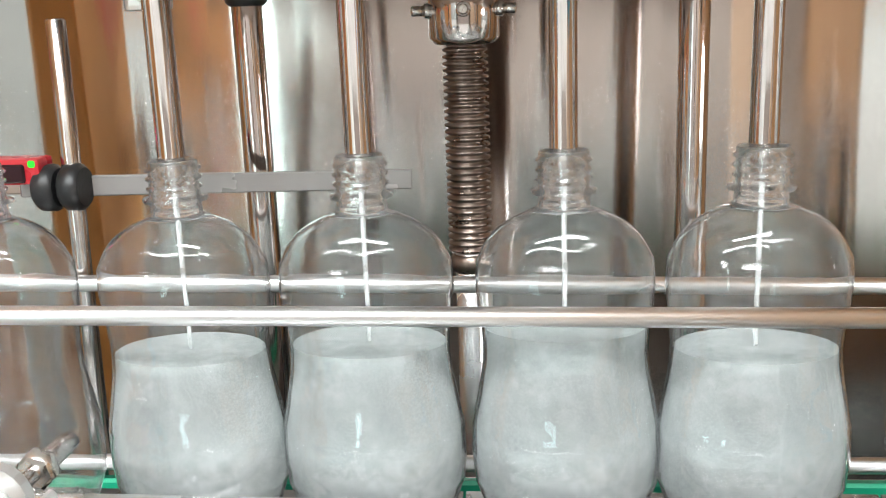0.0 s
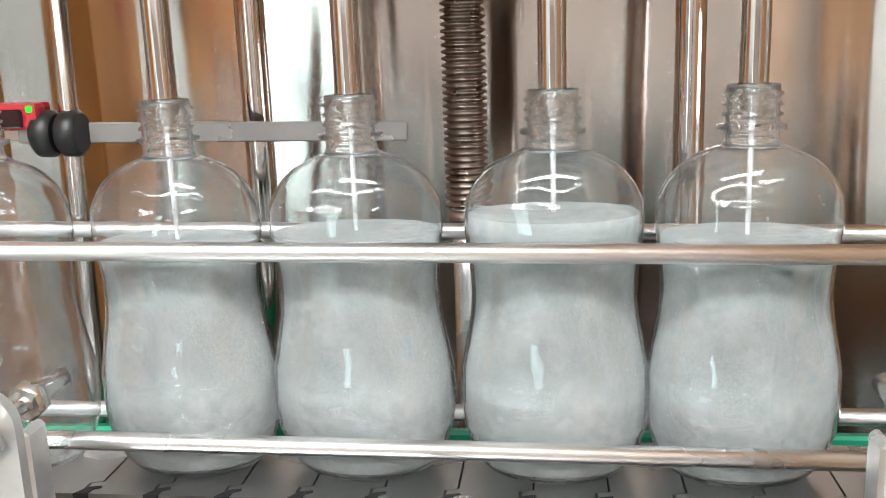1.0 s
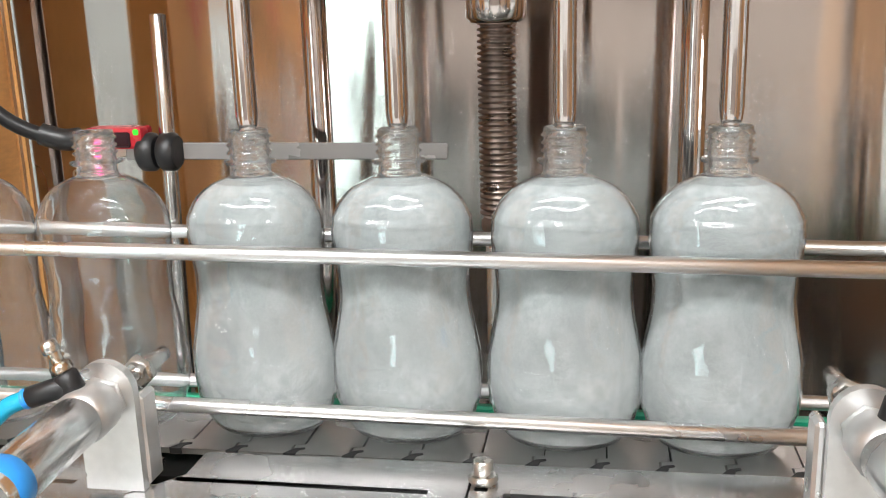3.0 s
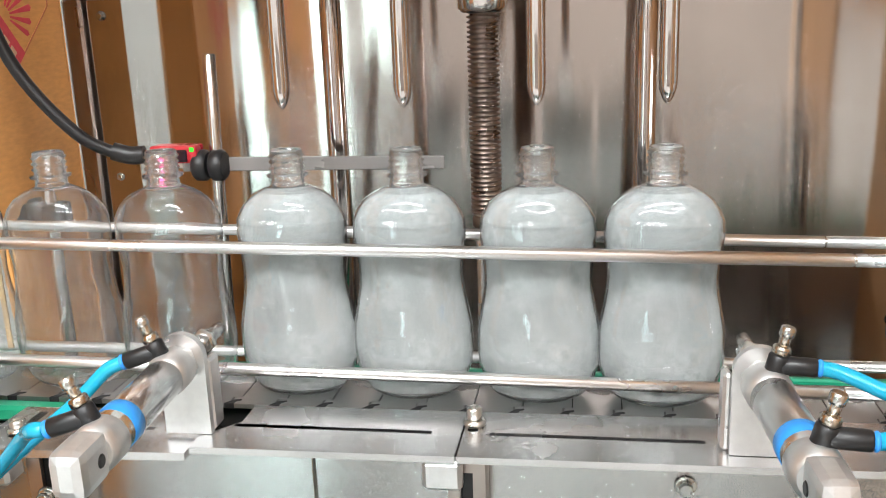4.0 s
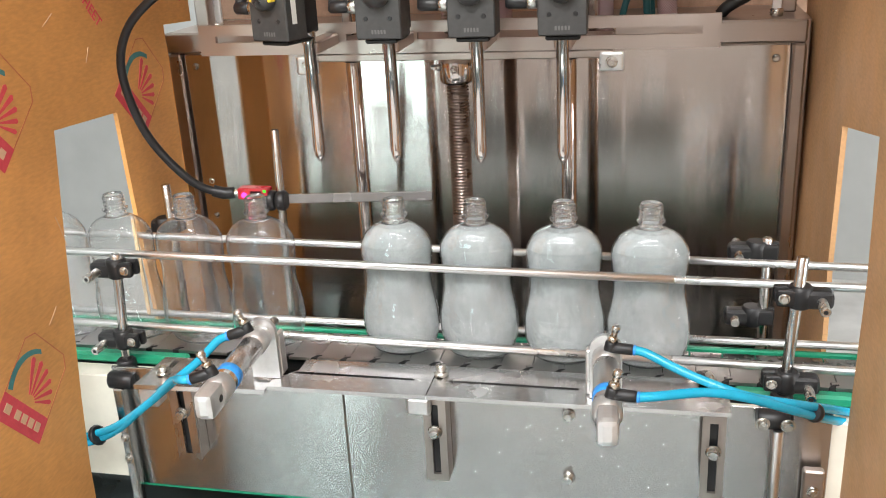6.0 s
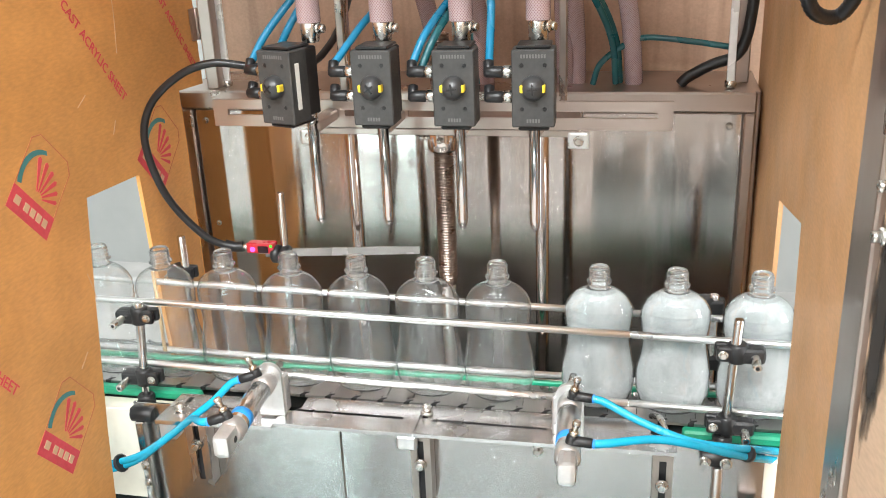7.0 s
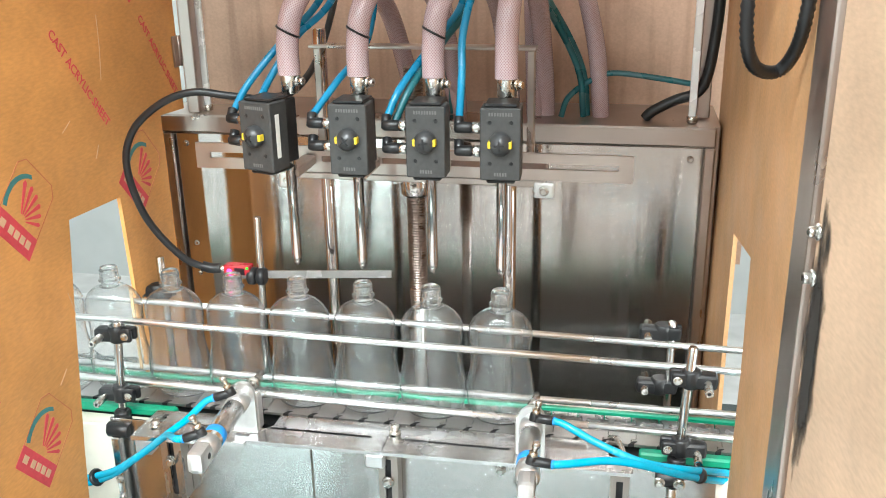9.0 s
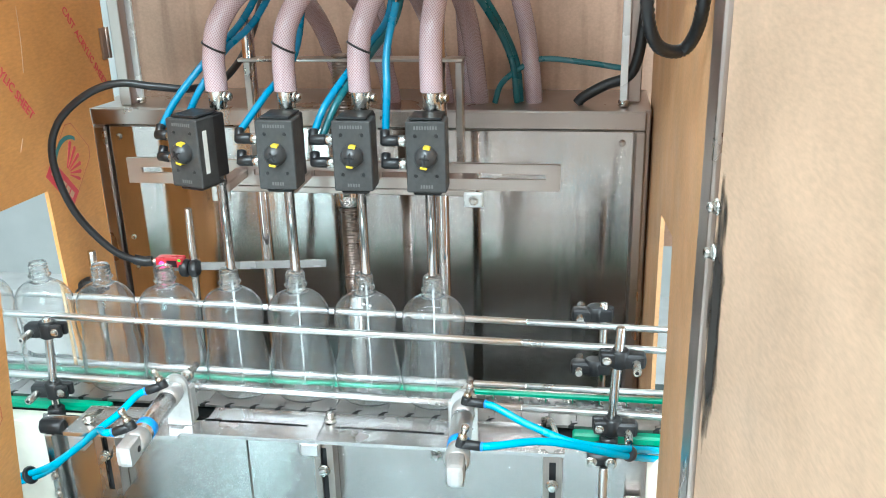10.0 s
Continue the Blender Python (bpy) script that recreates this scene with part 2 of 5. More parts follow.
M = {
    "panel": brushed("rolled_steel_panel", (0.70, 0.655, 0.625), 0.05, (1500, 1500, 9000), (0, 0, 1), 0.55, 0.05, (14, 1, 0.3), 0.12),
    "frame": brushed("brushed_steel_frame", (0.52, 0.455, 0.415), 0.33, (1500, 1500, 9000), (0, 0, 1), 0.3),
    "front": brushed("brushed_steel_front", (0.60, 0.58, 0.57), 0.13, (1500, 1500, 9000), (0, 0, 1), 2.2, 0.06, (6, 1, 0.5), 0.08),
    "plate": brushed("milled_steel_plate", (0.64, 0.63, 0.63), 0.22, (1500, 9000, 1500), (0, 1, 0), 0.3, 0.0, (8, 8, 8), 0.06),
    "rod": plain("polished_steel_rod", (0.80, 0.80, 0.80), 0.30, 1.0, 30, 0.06, 0.0, 0.04),
    "post": plain("ground_steel_post", (0.62, 0.60, 0.585), 0.20, 1.0, 60, 0.08, 0.02, 0.05),
    "nozzle": plain("polished_nozzle_steel", (0.62, 0.565, 0.54), 0.1, 1.0, 120, 0.05, 0.01, 0.05),
    "screw": plain("greasy_screw_steel", (0.25, 0.20, 0.17), 0.34, 1.0, 150, 0.3, 0.1, 0.12),
    "alu": plain("cast_aluminium", (0.74, 0.74, 0.735), 0.36, 0.85, 140, 0.08, 0.1, 0.1),
    "alu_tube": brushed("drawn_aluminium_tube", (0.86, 0.86, 0.855), 0.24, (900, 900, 900), (0, 1, 0), 0.15),
    "bolt": plain("zinc_bolt", (0.66, 0.65, 0.62), 0.25, 1.0, 200, 0.15, 0.1, 0.1),
    "brass": plain("nickel_brass_fitting", (0.66, 0.60, 0.52), 0.25, 1.0, 200, 0.1, 0.05, 0.08),
    "black": plain("black_moulded_plastic", (0.013, 0.013, 0.014), 0.40, 0, 90, 0.3, 0.12, 0.1),
    "actuator": plain("dark_anodised_aluminium", (0.062, 0.062, 0.061), 0.5, 0.3, 160, 0.2, 0.2, 0.08),
    "yellow": plain("yellow_marker", (0.78, 0.58, 0.04), 0.45, 0, 90, 0.1, 0.02),
    "blue": plain("blue_air_tube", (0.008, 0.37, 0.58), 0.20, 0, 50, 0.12, 0.02),
    "deep_blue": plain("deep_blue_air_tube", (0.012, 0.20, 0.36), 0.3, 0, 50, 0.15, 0.02),
    "teal": plain("dark_blue_green_tube", (0.014, 0.105, 0.12), 0.3, 0, 50, 0.15, 0.02),
    "knob": plain("dark_grey_knob_plastic", (0.045, 0.046, 0.048), 0.35, 0, 90, 0.2, 0.05),
    "blue_band": plain("blue_band", (0.03, 0.30, 0.80), 0.35, 0, 90, 0.06, 0.0),
    "cable": plain("black_cable", (0.012, 0.012, 0.013), 0.4, 0, 60, 0.25, 0.05),
    "red": plain("red_sensor_plastic", (0.42, 0.02, 0.03), 0.3, 0, 90, 0.15, 0.03),
    "sensor_face": plain("dark_sensor_window", (0.02, 0.01, 0.015), 0.1, 0, 90, 0.1, 0.0),
    "green": plain("green_wear_strip", (0.008, 0.27, 0.145), 0.38, 0, 40, 0.15, 0.05),
    "cream": plain("cream_plastic_rail", (0.72, 0.68, 0.58), 0.45, 0, 40, 0.1, 0.05),
    "slat": brushed("worn_chain_steel", (0.36, 0.35, 0.34), 0.3, (9000, 1500, 1500), (1, 0, 0), 0.3, 0.0, (1, 1, 1), 0.25),
    "dark_gap": plain("dark_chain_hinge", (0.010, 0.010, 0.010), 0.8, 0.0, 90, 0.3, 0.1),
    "tray": plain("dark_wet_tray", (0.10, 0.125, 0.125), 0.14, 0.6, 14, 0.35, 0.05, 0.08),
    "paper": masking_paper("brown_masking_paper", (0.69, 0.33, 0.10)),
    # the door's copy of the brown paper, with daylight put into its colour
    "paper_lit": masking_paper("lit_masking_paper", (0.58, 0.405, 0.275)),
    "paper_wall": masking_paper("pale_brown_wall_board", (0.43, 0.27, 0.185), 0.75),
    "paper_mid": masking_paper("orange_brown_masking_paper", (0.60, 0.335, 0.155)),
    "edge": plain("acrylic_edge", (0.52, 0.34, 0.17), 0.3, 0, 60, 0.1, 0.0),
    "print_red": plain("red_print", (0.66, 0.07, 0.09), 0.6, 0, 200, 0.12, 0.0),
    "print_teal": plain("teal_print", (0.06, 0.22, 0.22), 0.6, 0, 200, 0.12, 0.0),
    "print_line": plain("thin_orange_print", (0.52, 0.16, 0.07), 0.6, 0, 200, 0.12, 0.0),
    "print_pale": plain("unprinted_paper_bars", (0.66, 0.42, 0.26), 0.6, 0, 200, 0.1, 0.0),
    "label_ink": plain("faint_grey_engraving", (0.13, 0.13, 0.125), 0.5, 0, 200, 0.1, 0.0),
    "label_white": plain("white_sticker", (0.75, 0.75, 0.72), 0.5, 0, 200, 0.06, 0.0),
    "bar": plain("frosted_clear_bar", (0.30, 0.29, 0.28), 0.22, 0.4, 60, 0.08, 0.02),
    "hose": braided_hose(),
    "bottle": clear_plastic("clear_plastic", 0.02, 0.09),
    # more milky mix than the body, to brighten the neck
    "bottle_neck": clear_plastic("brightened_neck_plastic", 0.05, 0.13),
    "froth": froth(),
    "stream": stream_liquid(),
    "room_wall": plain("grey_green_hall_paint", (0.44, 0.455, 0.445), 0.7, 0, 6, 0.12, 0.05),
    "partition": plain("brown_grey_partition", (0.39, 0.335, 0.305), 0.6, 0, 6, 0.2, 0.05),
    "room_white": plain("white_ceiling_paint", (0.78, 0.78, 0.76), 0.75, 0, 6, 0.06, 0.05),
    "concrete": plain("grey_concrete_floor", (0.52, 0.515, 0.50), 0.45, 0, 8, 0.3, 0.2),
    "white_strip": plain("white_aluminium_profile", (0.86, 0.87, 0.87), 0.3, 0.2, 50, 0.05, 0.0),
    "led_green": emit_material("green_led", (0.06, 1.0, 0.06), 1.6),
    "led_pink": emit_material("red_light_spot", (1.0, 0.04, 0.30), 6.0),
    "lamp_glow": emit_material("lamp_diffuser", (1.0, 0.97, 0.92), 4.0),
    # glow of the sheets that serve as daylight outside
    "sky_glow": emit_material("added_daylight_glow", (0.93, 0.98, 1.0), 2.5),
}


# ---- mesh helpers ----
def box(bm, lo, hi, bevel=0.0, seg=1):
    vs = [bm.verts.new((x, y, z)) for x in (lo[0], hi[0]) for y in (lo[1], hi[1]) for z in (lo[2], hi[2])]
    fs = [bm.faces.new([vs[i] for i in q]) for q in ((0, 1, 3, 2), (4, 6, 7, 5), (0, 4, 5, 1), (2, 3, 7, 6), (0, 2, 6, 4), (1, 5, 7, 3))]
    if bevel:
        bmesh.ops.bevel(bm, geom=list({e for f in fs for e in f.edges}), offset=bevel, segments=seg, affect="EDGES", profile=0.6)
    return bm


def boxed(lo, hi, bevel=0.0, seg=1):
    return box(bmesh.new(), lo, hi, bevel, seg)


def ring_basis(d):
    d = Vector(d).normalized()
    u = d.orthogonal().normalized()
    return d, u, d.cross(u)


def rod(bm, p0, p1, r, seg=14, r1=None, bevel=0.0):
    """A round bar from p0 to p1 with capped, slightly broken ends."""
    p0, p1 = Vector(p0), Vector(p1)
    d, u, v = ring_basis(p1 - p0)
    r1 = r if r1 is None else r1
    b = bevel or min(r, r1) * 0.18
    rows = [(p0, r - b), (p0 + d * b, r), (p1 - d * b, r1), (p1, r1 - b)]
    rings = [[bm.verts.new(c + (u * math.cos(a) + v * math.sin(a)) * q) for a in (2 * math.pi * i / seg for i in range(seg))] for c, q in rows]
    skin(bm, rings)
    return bm


def skin(bm, rings, caps=True):
    n = len(rings[0])
    for a, b in zip(rings, rings[1:]):
        for i in range(n):
            f = bm.faces.new((a[i], a[(i + 1) % n], b[(i + 1) % n], b[i]))
            f.smooth = True
    if caps:
        bm.faces.new([bm.verts.new(v.co) for v in rings[0][::-1]])
        bm.faces.new([bm.verts.new(v.co) for v in rings[-1]])


def rodded(p0, p1, r, seg=14, r1=None):
    return rod(bmesh.new(), p0, p1, r, seg, r1)


def smooth_path(pts, per=8):
    """A Catmull-Rom path through the points."""
    p = [Vector(q) for q in pts]
    p = [p[0] * 2 - p[1]] + p + [p[-1] * 2 - p[-2]]
    out = []
    for i in range(1, len(p) - 2):
        a, b, c, d = p[i - 1:i + 3]
        for k in range(per):
            t = k / per
            out.append(0.5 * (2 * b + (c - a) * t + (2 * a - 5 * b + 4 * c - d) * t * t + (3 * b - a - 3 * c + d) * t ** 3))
    return out + [p[-2]]


def hosed(pts, r, seg=10, per=8, ripple=0.0):
    """A round tube along a smooth path."""
    bm = bmesh.new()
    uv = bm.loops.layers.uv.new("along")
    path = smooth_path(pts, per)
    run = [0.0]
    for a, b in zip(path, path[1:]):
        run.append(run[-1] + (b - a).length)
    rings, u = [], None
    for i, c in enumerate(path):
        d = (path[min(i + 1, len(path) - 1)] - path[max(i - 1, 0)]).normalized()
        u = d.orthogonal().normalized() if u is None else (u - d * u.dot(d)).normalized()
        v = d.cross(u)
        q = r * (1 + ripple * (i % 2))
        rings.append([bm.verts.new(c + (u * math.cos(a) + v * math.sin(a)) * q) for a in (2 * math.pi * k / seg for k in range(seg))])
    skin(bm, rings)
    for n, f in enumerate(bm.faces):
        j, k = n // seg, n % seg
        if j < len(path) - 1:
            for corner, spot in zip(f.loops, ((k, j), (k + 1, j), (k + 1, j + 1), (k, j + 1))):
                corner[uv].uv = (spot[0] / seg, run[spot[1]])
    return bm


def lathe(bm, rows, seg=24, centre=(0, 0, 0), caps=True):
    """Rings of half-width a (x) and half-depth b (y) at height z; rows of (z, a, b)."""
    cx, cy, cz = centre
    rings = [[bm.verts.new((cx + a * math.cos(t), cy + b * math.sin(t), cz + z)) for t in (2 * math.pi * i / seg for i in range(seg))] for z, a, b in rows]
    skin(bm, rings, caps)
    return bm


def prism(outline, lo, hi, axis="x", holes=()):
    """A flat sheet between two planes across an axis, from an outline in the other two, without holes or with slots."""
    bm = bmesh.new()
    loops = [outline, *holes]
    edges = []
    for loop in loops:
        vs = [bm.verts.new({"x": (lo, a, b), "y": (a, lo, b), "z": (a, b, lo)}[axis]) for a, b in loop]
        edges += [bm.edges.new((vs[i], vs[(i + 1) % len(vs)])) for i in range(len(vs))]
    bmesh.ops.triangle_fill(bm, edges=edges, use_beauty=True)
    d = {"x": (hi - lo, 0, 0), "y": (0, hi - lo, 0), "z": (0, 0, hi - lo)}[axis]
    ext = bmesh.ops.extrude_face_region(bm, geom=bm.faces[:])
    bmesh.ops.translate(bm, verts=[g for g in ext["geom"] if isinstance(g, bmesh.types.BMVert)], vec=d)
    bmesh.ops.recalc_face_normals(bm, faces=bm.faces[:])
    return bm


def slot(x0, x1, y0, y1):
    return [(x0, y0), (x1, y0), (x1, y1), (x0, y1)]


def hexhead(bm, c, d, r, h, socket=True):
    """A cap or hex head at c that stands out along d."""
    c, d = Vector(c), Vector(d).normalized()
    rod(bm, c, c + d * h * 0.35, r * 1.45, 16)
    rod(bm, c + d * h * 0.35, c + d * h, r, 6 if not socket else 14)
    return bm


def mesh_of(name, bm, material):
    me = bpy.data.meshes.new(name)
    bmesh.ops.recalc_face_normals(bm, faces=bm.faces[:])
    bm.to_mesh(me)
    bm.free()
    me.materials.append(material)
    return me


def part(name, bm, material, parent=None, label="", at=None):
    """One mesh object, under a thing or a part."""
    ob = new(name, mesh_of(name, bm, M[material] if isinstance(material, str) else material))
    if parent is not None:
        ob.parent = parent
    if at is not None:
        ob.matrix_basis = at
    if label:
        tagged(ob, label)
    return ob


def thing(name, label, category, at=None, group="", kind=""):
    ob = new(name)
    ob.empty_display_size = 0.02
    if at is not None:
        ob.matrix_basis = at
    return tagged(ob, label, category, group, kind)


# ---- measures of the machine (metres) ----
BELT = 0.905             # top of the conveyor chain
ROW_Y = 0.467            # centre line of the bottles
PITCH = 0.098
NOZZLE_X = (0.111, 0.207, 0.308, 0.403)
PANEL_Y = 0.82           # inner back panel
LEFT_X, RIGHT_X = -0.180, 0.713

# ---- hall and cabinet ----
def room():
    bm = boxed((-5, -4.2, -0.1), (5, 3.0, 0.0))
    tagged(part("floor", bm, "concrete"), "grey concrete hall floor", "floor", kind="structure")
    tagged(part("ceiling", boxed((-5, -4.2, 3.2), (5, 3.0, 3.3)), "room_white"), "white painted hall ceiling", "ceiling", kind="structure")
    tagged(part("wall_west", boxed((-5.1, -4.2, 0), (-5, 3.0, 3.2)), "room_wall"), "grey green painted hall wall", "wall", kind="structure")
    # unseen opening, cut for the added side light
    tagged(part("wall_east", prism([(-4.2, 0), (3.0, 0), (3.0, 3.2), (-4.2, 3.2)], 5, 5.1, "x", [slot(-3.0, -0.8, 0.8, 2.6)]), "room_wall"), "grey green painted hall wall", "wall", kind="structure")
    tagged(part("wall_north", boxed((-5, 3.0, 0), (5, 3.1, 3.2)), "room_wall"), "grey green painted hall wall", "wall", kind="structure")
    (x0, x1), (z0, z1) = WINDOW_X, WINDOW_Z
    bm = prism([(-5, 0), (5, 0), (5, 3.2), (-5, 3.2)], -4.2, -4.05, "y", [slot(x0, x1, z0, z1)])
    tagged(part("wall_south", bm, "room_wall"), "grey green painted hall wall with a bright doorway", "wall", kind="structure")
    # out of view; added to darken what the steel back panel mirrors
    tagged(part("wall_mirrored_partition", boxed((-0.62, -2.35, 0.0), (1.45, -2.25, 2.1)), "partition"), "unseen brown-grey partition, added for the back panel to mirror", "wall", kind="structure")
    w = thing("door_1", "bright open doorway in the hall wall", "doorway", kind="structure")
    for q in (x0, x1 - 0.04):
        part("door_frame", boxed((q, -4.16, z0), (q + 0.04, -4.10, z1), 0.004), "white_strip", w)
    tagged(part("backdrop", boxed((x0 - 0.6, -4.62, -0.05), (x1 + 0.6, -4.6, z1 + 0.5)), "sky_glow"), "glowing sheet added for daylight outside the hall", "backdrop", kind="structure")
    tagged(part("backdrop", boxed((5.6, -3.6, 0.3), (5.62, -0.2, 3.1)), "sky_glow"), "glowing sheet added for daylight outside the hall", "backdrop", kind="structure")
    # unseen fixtures to go with the added overhead lights
    for x, y in ((0.1, -1.35), (1.6, -2.3), (-1.7, -2.9), (0.1, -3.2), (-0.4, 2.1)):
        l = thing("added_ceiling_lamp", "unseen white ceiling lamp with a long glowing diffuser, added for light", "lamp", group="ceiling lamps")
        part("housing", boxed((x - 0.8, y - 0.18, 3.16), (x + 0.8, y + 0.18, 3.2), 0.005), "room_white", l)
        part("diffuser", boxed((x - 0.76, y - 0.15, 3.13), (x + 0.76, y + 0.15, 3.158), 0.005), "lamp_glow", l)


room()


def wavy_sheet(x0, x1, z0, z1, y, thick, nx=90, nz=8):
    """A thin rolled sheet that bulges by a millimetre or two between its fixings."""
    bm = bmesh.new()

    def bulge(x, z):
        return 0.0006 * math.sin(2 * math.pi * (x + 0.01) / 0.5) + 0.00025 * math.sin(2 * math.pi * x / 0.13 + 1 + 3 * (z - z0))

    front = [[bm.verts.new((x, y + bulge(x, z), z)) for x in (x0 + (x1 - x0) * i / nx for i in range(nx + 1))] for z in (z0 + (z1 - z0) * k / nz for k in range(nz + 1))]
    for a, b in zip(front, front[1:]):
        for i in range(nx):
            bm.faces.new((a[i], a[i + 1], b[i + 1], b[i])).smooth = True
    rim = [*front[0], *[r[-1] for r in front[1:]], *front[-1][-2::-1], *[r[0] for r in front[-2:0:-1]]]
    back = [bm.verts.new((v.co.x, y + thick, v.co.z)) for v in rim]
    fore = [bm.verts.new(v.co) for v in rim]
    for i in range(len(rim)):
        k = (i + 1) % len(rim)
        bm.faces.new((fore[i], back[i], back[k], fore[k]))
    bm.faces.new(back)
    return bm


def cabinet():
    """The filler's inside: back box with its framed panel, upper back board, tray."""
    box_top = 1.264
    c = thing("machine_cabinet", "stainless steel back box of the filling machine with a framed panel", "machine")
    yf = 0.806
    part("body", boxed((-0.268, PANEL_Y + 0.012, 0.62), (0.71, 1.0, box_top - 0.002), 0.002), "frame", c)
    xl, xr, zt, zb = -0.238, 0.684, 1.232, 0.66
    part("frame_top", boxed((-0.262, yf, zt), (0.702, PANEL_Y + 0.012, box_top), 0.003), "frame", c)
    part("frame_side", boxed((-0.262, yf, 0.62), (xl, PANEL_Y + 0.012, zt - 0.001), 0.003), "frame", c)
    part("frame_side", boxed((xr, yf, 0.62), (0.702, PANEL_Y + 0.012, zt - 0.001), 0.003), "frame", c)
    part("gasket", boxed((xl + 0.001, PANEL_Y + 0.002, zb), (xr - 0.001, PANEL_Y + 0.012, zt - 0.002)), "frame", c)
    part("panel", wavy_sheet(xl + 0.003, xr - 0.003, zb, zt - 0.004, PANEL_Y - 0.004, 0.0045), "panel", c, "mirror-bright rolled steel panel")
    for x, z in ((xl + 0.02, zt - 0.022), (xr - 0.02, zt - 0.022)):
        bm = hexhead(bmesh.new(), (x, PANEL_Y - 0.004, z), (0, -1, 0), 0.004, 0.006)
        part("bolt", bm, "bolt", c)
    for z in (1.02, 0.96):
        part("bolt", hexhead(bmesh.new(), (xl + 0.02, PANEL_Y - 0.004, z), (0, -1, 0), 0.0035, 0.005), "bolt", c)
    # upper back board and the bright corner profiles
    tagged(part("wall_back", boxed((-0.30, 1.0, box_top - 0.3), (0.78, 1.012, 2.1)), "paper_wall"), "pale brown paper-covered board at the back of the cabinet", "wall", kind="structure")
    # unseen board, added to keep lamp light off the back of the cabinet
    tagged(part("wall_shade_header", boxed((-0.30, 0.04, 1.82), (0.78, 0.05, 2.1)), "paper_wall"), "unseen pale brown header board, added to shade the cabinet", "wall", kind="structure")
    for x, nm in ((-0.186, "left"), (0.664, "right")):
        s = thing("corner_profile", "white and steel corner profile standing in the cabinet", "profile", group="corner profiles")
        part("strip", boxed((x - 0.006, 0.850, box_top + 0.0), (x + 0.006, 0.857, 2.09), 0.001), "white_strip", s)
        if nm == "left":
            part("post", boxed((x - 0.024, 0.822, box_top), (x - 0.002, 0.846, 2.09), 0.002), "frame", s)
        else:
            part("post", boxed((x + 0.008, 0.884, box_top), (x + 0.030, 0.900, 2.09), 0.002), "frame", s)
        part("foot", rodded((x, 0.8535, box_top - 0.001), (x, 0.8535, box_top + 0.010), 0.009), "bolt", s)
    h = thing("hinge", "small dark steel hinge on the paper sheet", "hinge")
    part("leaf", boxed((LEFT_X + 0.0065, 0.716, 1.362), (LEFT_X + 0.0105, 0.734, 1.412), 0.001), "frame", h)
    part("knuckle", rodded((LEFT_X + 0.0085, 0.7355, 1.362), (LEFT_X + 0.0085, 0.7355, 1.412), 0.005), "frame", h)


cabinet()


def tray():
    t = thing("machine_table", "dark wet steel tray under the conveyor", "tray")
    part("top", boxed((-0.75, -0.05, 0.655), (1.25, 1.0, 0.67), 0.003), "tray", t)
    part("apron", boxed((-0.75, -0.06, 0.12), (1.25, -0.05, 0.672), 0.003), "frame", t)
    for x in (-0.72, 1.2):
        for y in (0.0, 0.95):
            part("leg", boxed((x - 0.03, y - 0.03, 0.0), (x + 0.03, y + 0.03, 0.655), 0.004), "frame", t)


tray()


def logo(parent, x, y, z, size, lean, skew=1.0, facing=1):
    """The paper's printed mark as plain shapes: a leaning rounded frame, a fan of petals, an arc, a foot block."""
    def spot(u, v):
        a = radians(lean)
        return (y + size * (u * math.cos(a) - v * math.sin(a)) * facing, z + size * (u * math.sin(a) + v * math.cos(a)))

    def flat(loops, lift=0.0006):
        bm = bmesh.new()
        for loop in loops:
            vs = [bm.verts.new((x + facing * lift, *spot(u, v))) for u, v in loop]
            bm.faces.new(vs)
        ext = bmesh.ops.extrude_face_region(bm, geom=bm.faces[:])
        bmesh.ops.translate(bm, verts=[g for g in ext["geom"] if isinstance(g, bmesh.types.BMVert)], vec=(-facing * 0.0005, 0, 0))
        return bm

    petals = []
    for k in range(6):
        a = radians(-26 + 17 * k)
        b = a + radians(4 + k * 0.6)
        w = radians(4.2)
        o = (0.02, -0.24)
        petals.append([(o[0] + q * math.sin(p), o[1] + q * math.cos(p)) for q, p in ((0.12, a - w), (0.58 - 0.03 * k, b - w), (0.61 - 0.03 * k, b), (0.58 - 0.03 * k, b + w), (0.12, a + w))])
    part("petal", flat(petals), "print_red", parent)
    arc = [(0.0 + 0.50 * math.cos(a), -0.02 + 0.50 * math.sin(a)) for a in (radians(105 + 11 * i) for i in range(10))]
    arc += [(0.03 + 0.44 * math.cos(a), -0.02 + 0.45 * math.sin(a)) for a in (radians(204 - 11 * i) for i in range(10))]
    part("arc", flat([[arc[i], arc[i + 1], arc[18 - i], arc[19 - i]] for i in range(9)]), "print_teal", parent)
    part("block", flat([[(-0.5, -0.62), (0.5, -0.62), (0.5, -0.27), (-0.5, -0.27)]]), "print_red", parent)
    bars = [[(-0.40, -0.50), (-0.27, -0.50), (-0.27, -0.38), (-0.40, -0.38)]]
    bars += [[(-0.17 + 0.15 * i, -0.50), (-0.06 + 0.15 * i, -0.50), (-0.06 + 0.15 * i, -0.38), (-0.17 + 0.15 * i, -0.38)] for i in range(4)]
    part("plain_bar", flat(bars, 0.0010), "print_pale", parent)
    rim, w = [(-0.5, -0.27), (-0.5, 0.46), (-0.36, 0.60), (0.36, 0.60), (0.5, 0.46), (0.5, -0.27)], 0.012
    part("outline", flat([[(a[0], a[1]), (b[0], b[1]), (b[0] * (1 - w * 2), b[1] - w), (a[0] * (1 - w * 2), a[1] - w)] for a, b in zip(rim, rim[1:])]), "print_line", parent)


